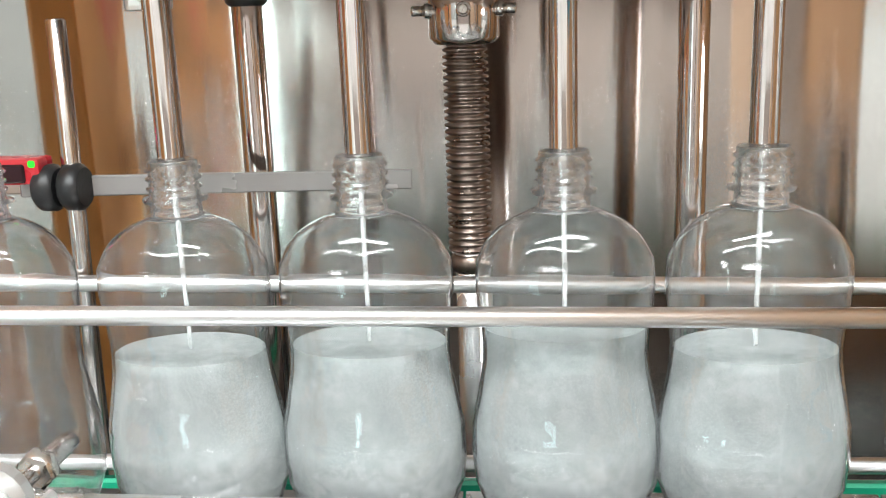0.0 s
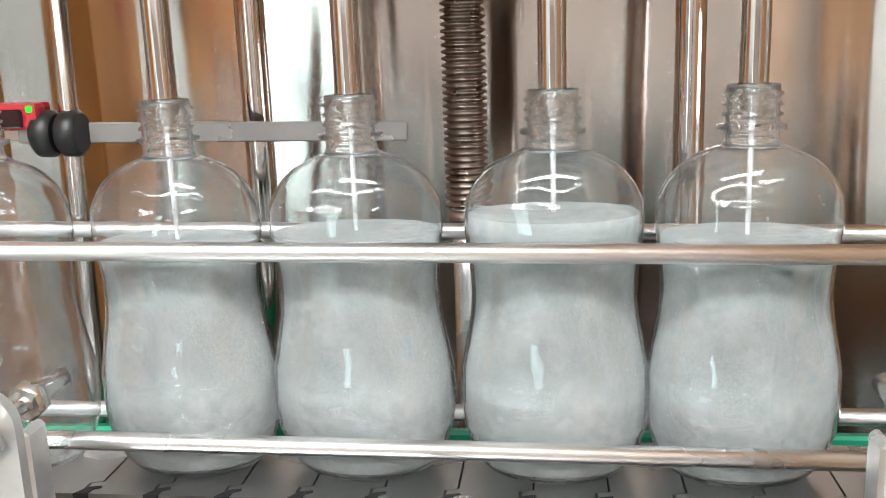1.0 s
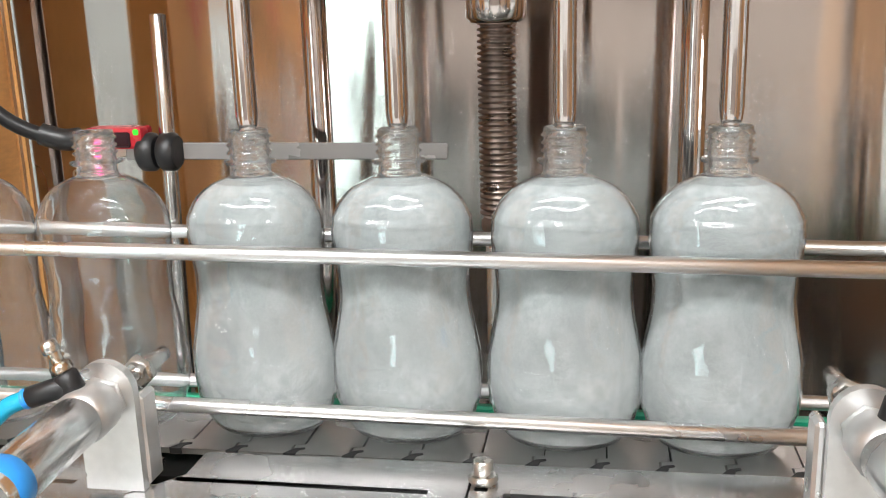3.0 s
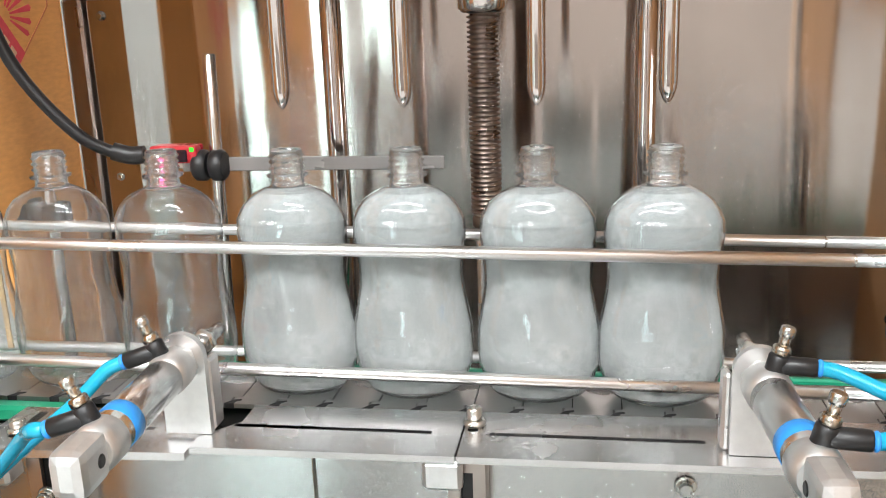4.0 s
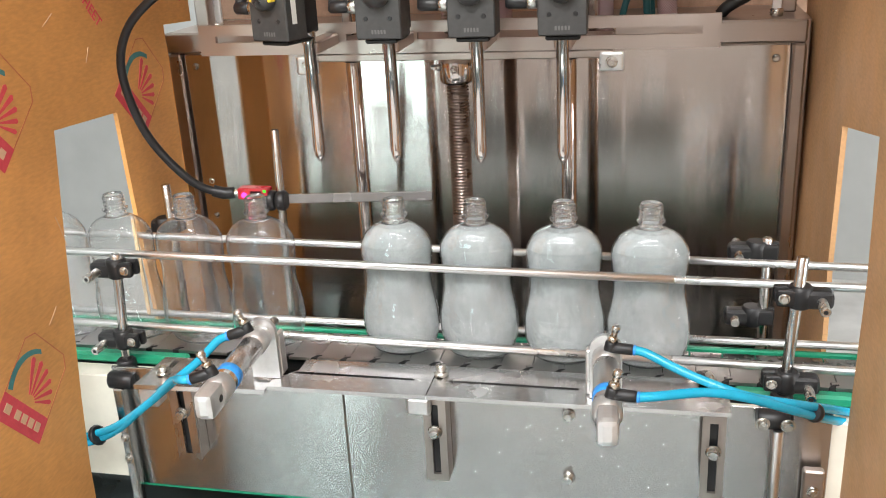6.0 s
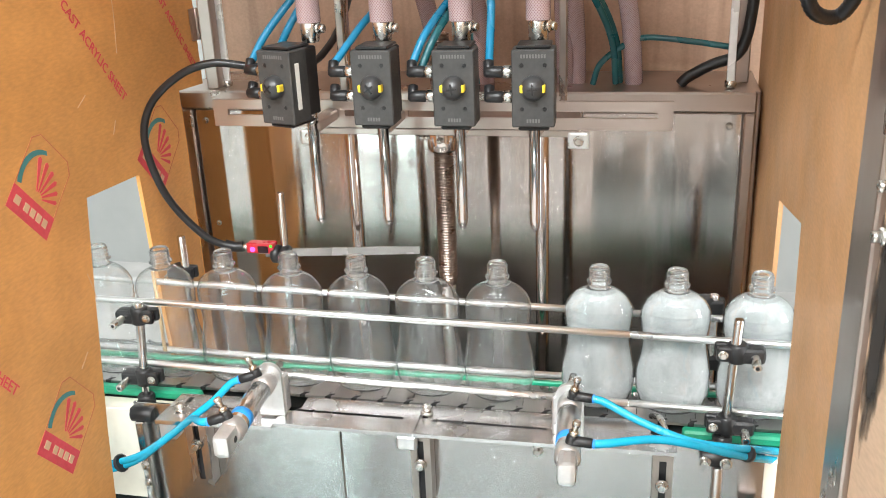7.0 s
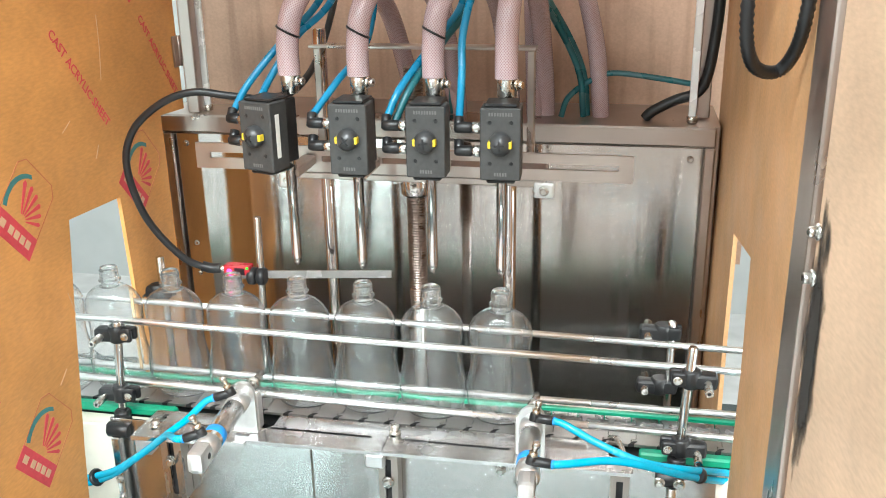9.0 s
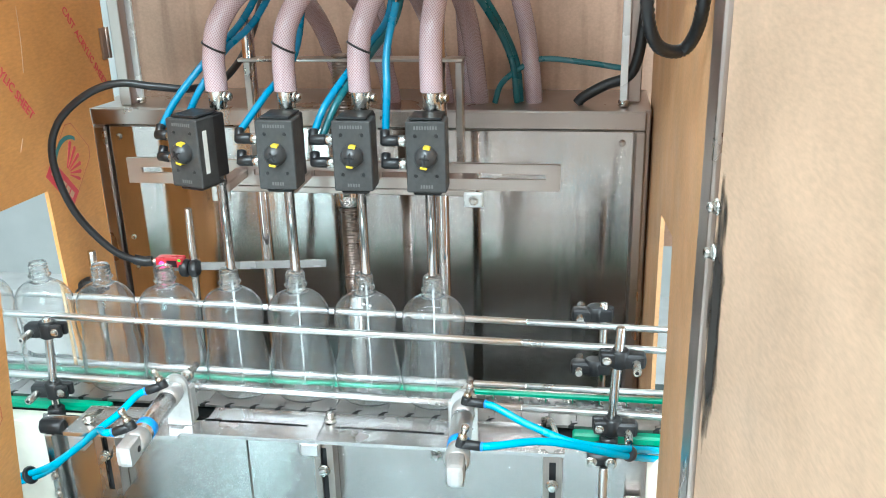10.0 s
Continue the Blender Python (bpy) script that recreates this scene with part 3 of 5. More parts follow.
def lettering(parent, text, x, y, z, size, lean, facing=1):
    """Printed words on a sheet that faces +x or -x, with the built-in font, as a thin mesh."""
    cu = bpy.data.curves.new("printed_line", "FONT")
    cu.body, cu.size, cu.extrude, cu.resolution_u = text, size, 0.0002, 2
    cu.offset = size * 0.012
    ob = new("printed_line", cu)
    dg = bpy.context.evaluated_depsgraph_get()
    me = bpy.data.meshes.new_from_object(ob.evaluated_get(dg))
    bpy.data.objects.remove(ob)
    me.materials.clear()
    me.materials.append(M["print_red"])
    w = new("printed_line", me)
    w.parent = parent
    w.matrix_basis = pose(x + facing * 0.0006, y, z, 90 + 0, 0, 90 * facing) @ pose(0, 0, 0, 0, 0, lean)
    return w


def smear_material():
    """A rubbed black stripe that fades out at its ragged edge."""
    m, nt, p = nodes_of("black_rubber_smear")
    p.inputs["Base Color"].default_value = (0.03, 0.026, 0.023, 1)
    p.inputs["Roughness"].default_value = 0.6
    t = nt.nodes.new("ShaderNodeTexCoord")
    mp = nt.nodes.new("ShaderNodeMapping")
    mp.inputs["Location"].default_value = (0, 0.020 / 0.034, -1.262 / 0.21)
    mp.inputs["Scale"].default_value = (0, 1 / 0.034, 1 / 0.21)
    nt.links.new(t.outputs["Object"], mp.inputs[0])
    ln = nt.nodes.new("ShaderNodeVectorMath")
    ln.operation = "LENGTH"
    nt.links.new(mp.outputs[0], ln.inputs[0])
    ad = nt.nodes.new("ShaderNodeMath")
    ad.operation = "MULTIPLY_ADD"
    nt.links.new(noise_of(nt, 55, (1, 1, 0.35), 6), ad.inputs[0])
    ad.inputs[1].default_value = 0.9
    nt.links.new(ln.outputs["Value"], ad.inputs[2])
    nt.links.new(ramp(nt, ad.outputs[0], ((0.72, grey(0.93)), (1.32, grey(0.0)))), p.inputs["Alpha"])
    return m


def sheets():
    """Paper-covered acrylic guards at both ends, each with its opening for the bottles."""
    y_notch, z_notch = 0.369, 1.213
    out = [(0.06, 0.56), (0.300, 0.56), (0.310, 0.80), (0.320, 0.89), (y_notch - 0.018, 1.10), (y_notch, z_notch), (0.503, z_notch - 0.008), (0.510, 1.06), (0.520, 0.90), (0.525, 0.56), (0.650, 0.56), (0.654, 1.296), (0.736, 1.291), (0.736, 2.1), (0.06, 2.1)]
    s = thing("guard_sheet_left", "acrylic guard sheet in brown masking paper with red prints", "guard sheet")
    part("sheet", prism(out, LEFT_X, LEFT_X + 0.006), "paper", s)
    for y0, y1 in ((0.656, 0.697), (0.744, 0.801)):
        x0, x1 = (LEFT_X - 0.59 * (q - 0.656) for q in (y0, y1))
        part("return_sheet", prism([(x0, y0), (x0 + 0.005, y0 + 0.002), (x1 + 0.005, y1 + 0.002), (x1, y1)], 0.56, 1.266, "z"), "paper", s)
    xf = LEFT_X + 0.006
    for y, z, k, lean in ((0.283, 1.258, 0.087, -48), (0.244, 0.948, 0.087, -50), (0.5735, 1.229, 0.087, -49), (0.30, 1.565, 0.087, -49), (0.612, 1.545, 0.087, -49)):
        logo(s, xf, y, z, k, lean)
    lettering(s, "CAST ACRYLIC SHEET", xf, 0.385, 1.458, 0.0185, -53)
    lettering(s, "CAST ACRYLIC SHEET", xf, 0.618, 1.452, 0.0165, -55)
    lettering(s, "CAST ACRYLIC SHEET", xf, 0.052, 1.180, 0.0185, -53)
    for y, z, k, lean in ((0.500, 1.425, 0.045, 84), (0.395, 1.335, 0.012, 30), (0.345, 1.098, 0.02, -75), (0.46, 1.285, 0.01, 60), (0.30, 1.01, 0.012, 40)):
        c, q = math.cos(radians(lean)), math.sin(radians(lean))
        part("scratch", hosed([(xf + 0.0001, y - c * k, z - q * k), (xf + 0.0001, y + 0.05 * k, z), (xf + 0.0001, y + c * k, z + q * k)], 0.0006, 5, 4), "print_pale", s)
    part("edge", boxed((LEFT_X + 0.0005, 0.5005, 0.92), (LEFT_X + 0.0055, 0.5025, 1.06)), "edge", s)
    r = thing("guard_sheet_right", "acrylic guard sheet in pale brown paper with a cut opening", "guard sheet")
    out = [(0.076, 0.56), (0.368, 0.56), (0.366, 0.894), (0.356, 1.066), (0.371, 1.208), (0.560, 1.174), (0.566, 1.00), (0.556, 0.91), (0.555, 0.56), (0.92, 0.56), (0.92, 2.1), (0.076, 2.1)]
    part("sheet", prism(out, RIGHT_X, RIGHT_X + 0.006), "paper_mid", r)
    # upright profile and the open door with its smear
    p = thing("door_post", "grey aluminium door post with rounded edges", "post")
    part("profile", boxed((RIGHT_X - 0.005, 0.0265, 0.0), (RIGHT_X + 0.016, 0.075, 2.1), 0.003, 2), "frame", p)
    part("cover_strip", boxed((RIGHT_X - 0.003, 0.0755, 0.0), (RIGHT_X - 0.0005, 0.104, 2.1), 0.0008), "frame", p)
    d = thing("cabinet_door", "open cabinet door of paper-covered acrylic with a black smear", "door", pose(RIGHT_X + 0.0001, 0.024, 0, 0, 0, 9))
    part("sheet", boxed((0.0, -0.75, 0.62), (0.006, -0.004, 2.1)), "paper_lit", d)
    part("smear", boxed((-0.0006, -0.060, 1.05), (-0.0001, -0.001, 1.56)), smear_material(), d, "long black rubber smear")
    for z in (1.323, 1.3617):
        part("bolt", hexhead(bmesh.new(), (0, -0.008, z), (-1, 0, 0), 0.005, 0.009, False), "bolt", d)


sheets()


# ---- conveyor ----
def conveyor():
    c = thing("conveyor", "stainless steel slat chain conveyor with a smooth front panel", "conveyor")
    x0, x1 = -0.9, 1.9
    ya, yb = 0.4215, 0.512
    part("front_panel", boxed((-0.165, 0.376, 0.732), (0.144, 0.380, 0.9045), 0.0008), "front", c)
    part("front_panel", boxed((0.1455, 0.3765, 0.732), (0.70, 0.3805, 0.9045), 0.0008), "front", c)
    part("panel_edge", boxed((-0.165, 0.3755, 0.7298), (0.70, 0.384, 0.7315)), "green", c, "green sheet edge under the panel")
    part("side_beam", boxed((x0, 0.382, 0.735), (x1, 0.414, 0.888), 0.002), "cream", c)
    part("side_beam", boxed((x0, 0.516, 0.735), (x1, 0.556, 0.888), 0.002), "frame", c)
    part("chain_bed", boxed((x0, ya, 0.872), (x1, yb, 0.889)), "dark_gap", c)
    part("wear_strip", boxed((x0, 0.4125, 0.8892), (LEFT_X + 0.10, 0.4285, 0.903), 0.003), "green", c, "green plastic wear strip")
    part("wear_strip", boxed((0.60, 0.4125, 0.8892), (x1, 0.4285, 0.903), 0.003), "green", c, "green plastic wear strip")
    part("wear_strip", boxed((x0, 0.515, 0.888), (x1, 0.523, 0.9045), 0.002), "green", c, "green plastic wear strip")
    part("lower_rod", rodded((0.643, 0.366, 0.671), (0.643, 0.366, 0.884), 0.006, 14), "rod", c)
    for x, z in ((0.416, 0.879), (0.416, 0.795), (-0.075, 0.792)):
        part("bolt", hexhead(bmesh.new(), (x, 0.3765, z), (0, -1, 0), 0.0055, 0.008, False), "bolt", c)
    for x in (-0.72, 0.1, 0.9, 1.75):
        part("stand", boxed((x - 0.03, 0.45, 0.670), (x + 0.03, 0.49, 0.872), 0.003), "frame", c)
    return c


conveyor()
CHAIN = thing("conveyor_chain", "worn steel slat chain with hinged plates", "chain")


def chain():
    """Slats with the stepped, interlocking hinge ends of a flat-top chain."""
    step = 0.0385
    half = 0.0365
    pts = [(0.0008, -half), (step - 0.0008, -half), (step - 0.0008, -half + 0.012), (step + 0.006, -half + 0.014), (step + 0.006, half - 0.014), (step - 0.0008, half - 0.012), (step - 0.0008, half), (0.0008, half), (0.0008, half - 0.012), (0.0072, half - 0.014), (0.0072, -half + 0.014), (0.0008, -half + 0.012)]
    me = mesh_of("slat", prism(pts, -0.004, 0.0, "z"), M["slat"])
    gap = mesh_of("hinge_gap", prism([(-0.004, -half - 0.0008), (0.004, -half - 0.0008), (0.0048, -half + 0.0045), (0.0085, -half + 0.0065), (0.0080, -half + 0.0085), (0.0015, -half + 0.007)], -0.0045, 0.0, "z"), M["dark_gap"])
    for i in range(72):
        for data, z in ((me, BELT), (gap, BELT + 0.0004)):
            o = new(data.name, data)
            o.parent = CHAIN
            o.matrix_basis = pose(-1.25 + i * step, 0.4665, z)


chain()


def round_rail(y, z, fall, label):
    """A rail of two lengths that meet in a sleeve joint past the filling place."""
    r = thing("guide_rail", label, "guide rail", group="guide rails")
    at = lambda x: (x, y, z - fall * (x - 0.25))
    part("bar", rodded(at(-0.85), at(0.5295), 0.0048, 16), "rod", r)
    part("bar", rodded(at(0.5305), at(1.85), 0.0048, 16), "rod", r)
    part("joint_pin", rodded(at(0.524), at(0.536), 0.0040, 12), "bolt", r)


round_rail(0.426, 1.035, 0.0125, "polished round steel guide rail before the bottles, upper")
round_rail(0.426, 0.935, 0.0125, "polished round steel guide rail before the bottles, lower")
round_rail(0.511, 1.027, 0.0160, "polished round steel guide rail behind the bottles, upper")
round_rail(0.511, 0.9185, 0.0, "polished round steel guide rail behind the bottles, lower")


def clamp(parent, x, y, z, towards, side=1):
    """A black moulded clamp round a post: boss, split ear with a screw, and an arm with a short steel stub for the rail."""
    s = -towards

    def lump(bm, a, b, y0, y1, z0, z1, r):
        lo, hi = sorted((x + side * a, x + side * b))
        box(bm, (lo, y0, z0), (hi, y1, z1), r, 3)

    bm = rodded((x, y, z - 0.013), (x, y, z + 0.012), 0.0128, 18)
    lump(bm, -0.034, 0.002, y - 0.0110, y + 0.0110, z - 0.0130, z + 0.0085, 0.0080)
    lump(bm, 0.004, 0.027, y + 0.0015, y + 0.0110, z - 0.0105, z + 0.0095, 0.0045)
    lump(bm, 0.004, 0.025, y - 0.0110, y - 0.0015, z - 0.0105, z + 0.0095, 0.0045)
    c = part("clamp", bm, "black", parent)
    rod_at = lambda q: (x - side * 0.021, y + s * q, z - 0.003)
    part("stub", rodded(rod_at(0.036), rod_at(-0.022), 0.0056, 16), "bolt", c)
    part("socket", rodded(rod_at(0.0365), rod_at(0.0355), 0.0026, 8), "black", c)
    part("screw", hexhead(bmesh.new(), (x + side * 0.017, y + s * 0.0112, z), (0, s, 0), 0.0042, 0.005), "bolt", c)


def rail_post(x, y, top, bottom, clamps, label, towards, side=1, lean=0.0):
    p = thing("rail_post", label, "post", group="rail posts")
    part("bar", rodded((x + lean, y, bottom), (x, y, top), 0.0062, 16), "post", p)
    for dx, z in clamps:
        clamp(p, x + dx, y, z, towards, side)
    return p


def cross_clamp(x, y, z, x_arm):
    """A black cross clamp: a boss round the post, and a split knuckle before it with rounded ends."""
    bm = rodded((x, y, z - 0.014), (x, y, z + 0.013), 0.0125, 18)
    box(bm, (min(x, x_arm) - 0.010, y - 0.036, z - 0.011), (max(x, x_arm) + 0.010, y - 0.004, z + 0.009), 0.006, 3)
    rod(bm, (x_arm - 0.017, y - 0.030, z - 0.002), (x_arm + 0.017, y - 0.030, z - 0.002), 0.0115, 18)
    return bm


pl = rail_post(-0.148, 0.404, 1.048, 0.876, ((-0.001, 1.030), (-0.009, 0.932)), "round steel post with black clamps on the guide rails", 1, 1, -0.013)
part("foot_bar", boxed((-0.157, 0.358, 0.670), (-0.143, 0.370, 0.882), 0.002), "post", pl)
part("lower_clamp", cross_clamp(-0.160, 0.404, 0.889, -0.150), "black", pl)
for z in (0.812, 0.782):
    part("bolt", hexhead(bmesh.new(), (-0.150, 0.358, z), (0, -1, 0), 0.0045, 0.005), "bolt", pl)
pr = rail_post(0.659, 0.402, 1.072, 0.884, ((0.0, 1.028), (-0.006, 0.926)), "round steel post with black clamps on the guide rails", 1, -1, -0.010)
part("lower_clamp", cross_clamp(0.649, 0.402, 0.896, 0.638), "black", pr)
for x in (0.626, 0.652):
    part("bolt", hexhead(bmesh.new(), (x, 0.3605, 0.894), (0, -1, 0), 0.0055, 0.007), "bolt", pr)
part("foot_bar", boxed((0.672, 0.358, 0.670), (0.694, 0.370, 0.84), 0.002), "frame", pr)
for z in (0.815, 0.785):
    part("bolt", hexhead(bmesh.new(), (0.683, 0.358, z), (0, -1, 0), 0.0045, 0.005), "bolt", pr)
rail_post(0.639, 0.548, 1.040, 0.88, ((-0.012, 1.024), (-0.012, 0.938)), "round steel post with black clamps behind the rails", -1)
rail_post(-0.148, 0.548, 1.095, 0.88, ((-0.010, 1.036),), "round steel post with black clamps behind the rails", -1)


# ---- adjusting plates before the chain ----
def slide_plates():
    z = 0.914
    p = thing("slide_plate", "flat milled steel plate with a long slot", "plate", group="slide plates")
    part("sheet", prism([(0.066, 0.336), (0.2575, 0.338), (0.2575, 0.411), (0.090, 0.409), (0.090, 0.380), (0.066, 0.352)], z - 0.005, z, "z", [slot(0.086, 0.236, 0.3712, 0.3762)]), "plate", p)
    p = thing("slide_plate", "flat milled steel plate with a long slot", "plate", group="slide plates")
    part("sheet", prism([(0.2590, 0.338), (0.592, 0.343), (0.592, 0.380), (0.560, 0.382), (0.560, 0.415), (0.2590, 0.411)], z - 0.005, z, "z", [slot(0.2615, 0.2690, 0.378, 0.407), slot(0.278, 0.428, 0.3722, 0.3772)]), "plate", p)
    # black strips added under the slots, for the shade seen through them
    for a, b in ((0.080, 0.242), (0.272, 0.434)):
        part("slot_shade", boxed((a, 0.3665, z - 0.0075), (b, 0.3815, z - 0.0052), 0.0004), "black", p)
    part("bolt", hexhead(bmesh.new(), (0.2655, 0.389, z), (0, 0, 1), 0.006, 0.014), "bolt", p)
    part("hook", hosed([(0.560, 0.420, z + 0.004), (0.570, 0.402, z + 0.014), (0.578, 0.386, z + 0.006), (0.580, 0.374, z - 0.002)], 0.004, 8, 5), "bolt", p)
    q = thing("slide_plate", "short milled steel plate with slots beside the post", "plate", group="slide plates")
    part("sheet", prism([(-0.102, 0.324), (0.064, 0.332), (0.064, 0.405), (-0.098, 0.398)], z - 0.009, z - 0.003, "z", [slot(-0.082, -0.0745, 0.345, 0.390), slot(-0.045, 0.025, 0.366, 0.371)]), "plate", q)
    part("bolt", hexhead(bmesh.new(), (-0.0785, 0.355, z - 0.003), (0, 0, 1), 0.006, 0.010), "bolt", q)
    part("lug", boxed((-0.100, 0.327, z - 0.035), (-0.074, 0.350, z - 0.0095), 0.003), "alu", q)
    for x, w, lo in ((-0.059, 0.0155, 0.792), (0.2635, 0.0135, 0.792), (0.576, 0.0125, 0.797)):
        b = thing("slotted_bracket", "slotted steel bracket bolted to the conveyor front", "bracket", group="slotted brackets")
        y0, hi = 0.352, 0.9045
        part("face", prism(slot(x - w, x + w, lo, hi), y0, y0 + 0.004, "y", [slot(x - 0.0045, x + 0.0045, lo + 0.009, hi - 0.010)]), "frame", b)
        part("flange", boxed((x + w - 0.003, y0 + 0.0042, lo), (x + w, 0.3755, hi), 0.0008), "frame", b)
        # loose black plate, put behind the slot to darken it like shade
        part("slot_shade_back", boxed((x - 0.007, y0 + 0.006, lo + 0.006), (x + 0.007, y0 + 0.008, hi - 0.008)), "black", b)
        part("bolt", hexhead(bmesh.new(), (x, y0 - 0.0005, 0.860), (0, -1, 0), 0.006, 0.010), "bolt", b)
    l = thing("support_lug", "small aluminium lug under the slide plates", "lug")
    part("block", boxed((0.234, 0.339, 0.886), (0.262, 0.351, 0.9085), 0.003), "alu", l)


slide_plates()


def air_cylinder(bx, tail_x, mirror, label):
    """A stopper cylinder on its steel angle: barrel, blue band, cast ends, two air fittings, rod with nut."""
    z, y0 = 0.971, 0.346
    c = thing("air_cylinder", label, "air cylinder", group="stopper cylinders")
    side = -1 if mirror else 1
    # angle bracket: a plate across the axis with rounded upper corners
    w = 0.0175
    pts = [(bx - w, 0.9145), (bx + w, 0.9145), *[(bx + w * math.cos(radians(a)), 0.9745 + w * math.sin(radians(a))) for a in range(0, 181, 15)]]
    part("bracket", prism(pts, y0 + 0.010, y0 + 0.016, "y"), "alu", c)
    part("bracket_cheek", boxed((bx + side * w - 0.005, y0 + 0.016, 0.9145), (bx + side * w + 0.001, y0 + 0.034, 0.970), 0.002), "alu", c)
    tail = Vector((tail_x, 0.194 if mirror else 0.188, z - 0.001))
    head = Vector((bx, y0 + 0.010, z))
    d = (tail - head).normalized()
    at = lambda s: head + d * s
    L = (tail - head).length
    part("nose_nut", rodded(at(0.0), at(0.010), 0.0140, 6), "alu", c)
    part("front_cap", rodded(at(0.008), at(0.030), 0.0152, 20), "alu", c)
    part("barrel", rodded(at(0.030), at(L - 0.052), 0.0140, 24), "alu_tube", c)
    part("blue_band", rodded(at(L - 0.074), at(L - 0.056), 0.0146, 24), "blue_band", c)
    part("rear_cap", rodded(at(L - 0.052), at(L - 0.030), 0.0152, 20), "alu", c)
    bm = boxed((-0.0105, 0.0, -0.0145), (0.0105, 0.034, 0.0145), 0.0065, 2)
    tang = part("tang", bm, "alu", c, at=Matrix.Translation(at(L - 0.032)) @ d.to_track_quat("Y", "Z").to_matrix().to_4x4())
    part("pin_hole", rodded((-0.0112, 0.012, 0.0), (0.0112, 0.012, 0.0), 0.0045, 10), "black", tang)
    fittings = []
    for s in (0.020, L - 0.044):
        up = Vector((0.22 if mirror else -0.42, 0.0, 0.9)).normalized()
        b = at(s) + up * 0.013
        f = part("air_fitting", rodded(b, b + up * 0.012, 0.0066, 14), "black", c)
        part("hex", rodded(b + up * 0.012, b + up * 0.018, 0.0060, 6), "brass", f)
        part("throttle", rodded(b + up * 0.018, b + up * 0.028, 0.0036, 10), "brass", f)
        part("throttle_knob", rodded(b + up * 0.024, b + up * 0.031, 0.0048, 12), "bolt", f)
        way = Vector((1.0, -0.12, -0.02) if mirror else (-1.0, -0.25, -0.30)).normalized()
        e = b + up * 0.005
        part("elbow", rodded(e, e + way * 0.024, 0.0060, 14), "black", f)
        part("collar", rodded(e + way * 0.024, e + way * 0.027, 0.0058, 14), "blue_band", f)
        fittings.append(e + way * 0.026)
    return c, fittings


CYL_L, ends_l = air_cylinder(0.058, 0.066, False, "small air cylinder with a blue band on a steel bracket")
CYL_R, ends_r = air_cylinder(0.459, 0.470, True, "small air cylinder with a blue band on a steel bracket")


def stopper():
    """The cylinder's rod, hex nut and pointed bumper, which slide together."""
    r = part("piston_rod", rodded((0, 0.0, 0), (0, 0.052, 0), 0.0038, 12), "post", None)
    part("nut", rodded((0, 0.021, 0), (0, 0.030, 0), 0.0100, 6), "bolt", r)
    part("bumper", rodded((0, 0.030, 0), (0, 0.058, 0), 0.0058, 14, 0.0050), "post", r)
    return r


ROD_L, ROD_R = stopper(), stopper()
ROD_L.parent, ROD_R.parent = CYL_L, CYL_R


def air_tubes():
    t = thing("air_tube", "bright blue air tube from the stopper cylinder", "air tube", group="blue air tubes")
    e = ends_r[0]
    part("tube", hosed([e, e + Vector((0.014, -0.002, -0.003)), (0.545, 0.318, 0.971), (0.600, 0.306, 0.957), (0.650, 0.320, 0.943), (0.692, 0.366, 0.914), (0.722, 0.400, 0.892), (0.78, 0.44, 0.86), (0.92, 0.50, 0.82)], 0.0049), "blue", t)
    t = thing("air_tube", "bright blue air tube from the stopper cylinder", "air tube", group="blue air tubes")
    e = ends_r[1]
    part("tube", hosed([e, e + Vector((0.016, 0.004, 0.0)), (0.560, 0.262, 0.982), (0.600, 0.278, 0.970), (0.648, 0.312, 0.940), (0.688, 0.362, 0.904), (0.720, 0.398, 0.880), (0.78, 0.44, 0.847), (0.92, 0.50, 0.807)], 0.0049), "blue", t)
    part("tie", rodded((0.672, 0.340, 0.9235), (0.676, 0.345, 0.920), 0.0105, 14), "black", t)
    t = thing("air_tube", "bright blue air tube from the stopper cylinder", "air tube", group="blue air tubes")
    e = ends_l[0]
    part("tube", hosed([e, e + Vector((-0.012, -0.003, -0.006)), (-0.008, 0.319, 0.951), (-0.042, 0.315, 0.924), (-0.080, 0.316, 0.892), (-0.130, 0.321, 0.855), (-0.182, 0.334, 0.828), (-0.25, 0.345, 0.80), (-0.33, 0.35, 0.75)], 0.0049), "blue", t)
    t = thing("air_tube", "bright blue air tube from the stopper cylinder", "air tube", group="blue air tubes")
    e = ends_l[1]
    part("tube", hosed([e, e + Vector((-0.012, 0.004, -0.003)), (-0.020, 0.278, 0.947), (-0.062, 0.303, 0.908), (-0.095, 0.312, 0.880), (-0.135, 0.324, 0.846), (-0.182, 0.336, 0.818), (-0.25, 0.347, 0.79), (-0.33, 0.352, 0.74)], 0.0049), "blue", t)
    part("tie", rodded((-0.168, 0.331, 0.832), (-0.173, 0.332, 0.829), 0.0135, 14), "cable", t)


air_tubes()


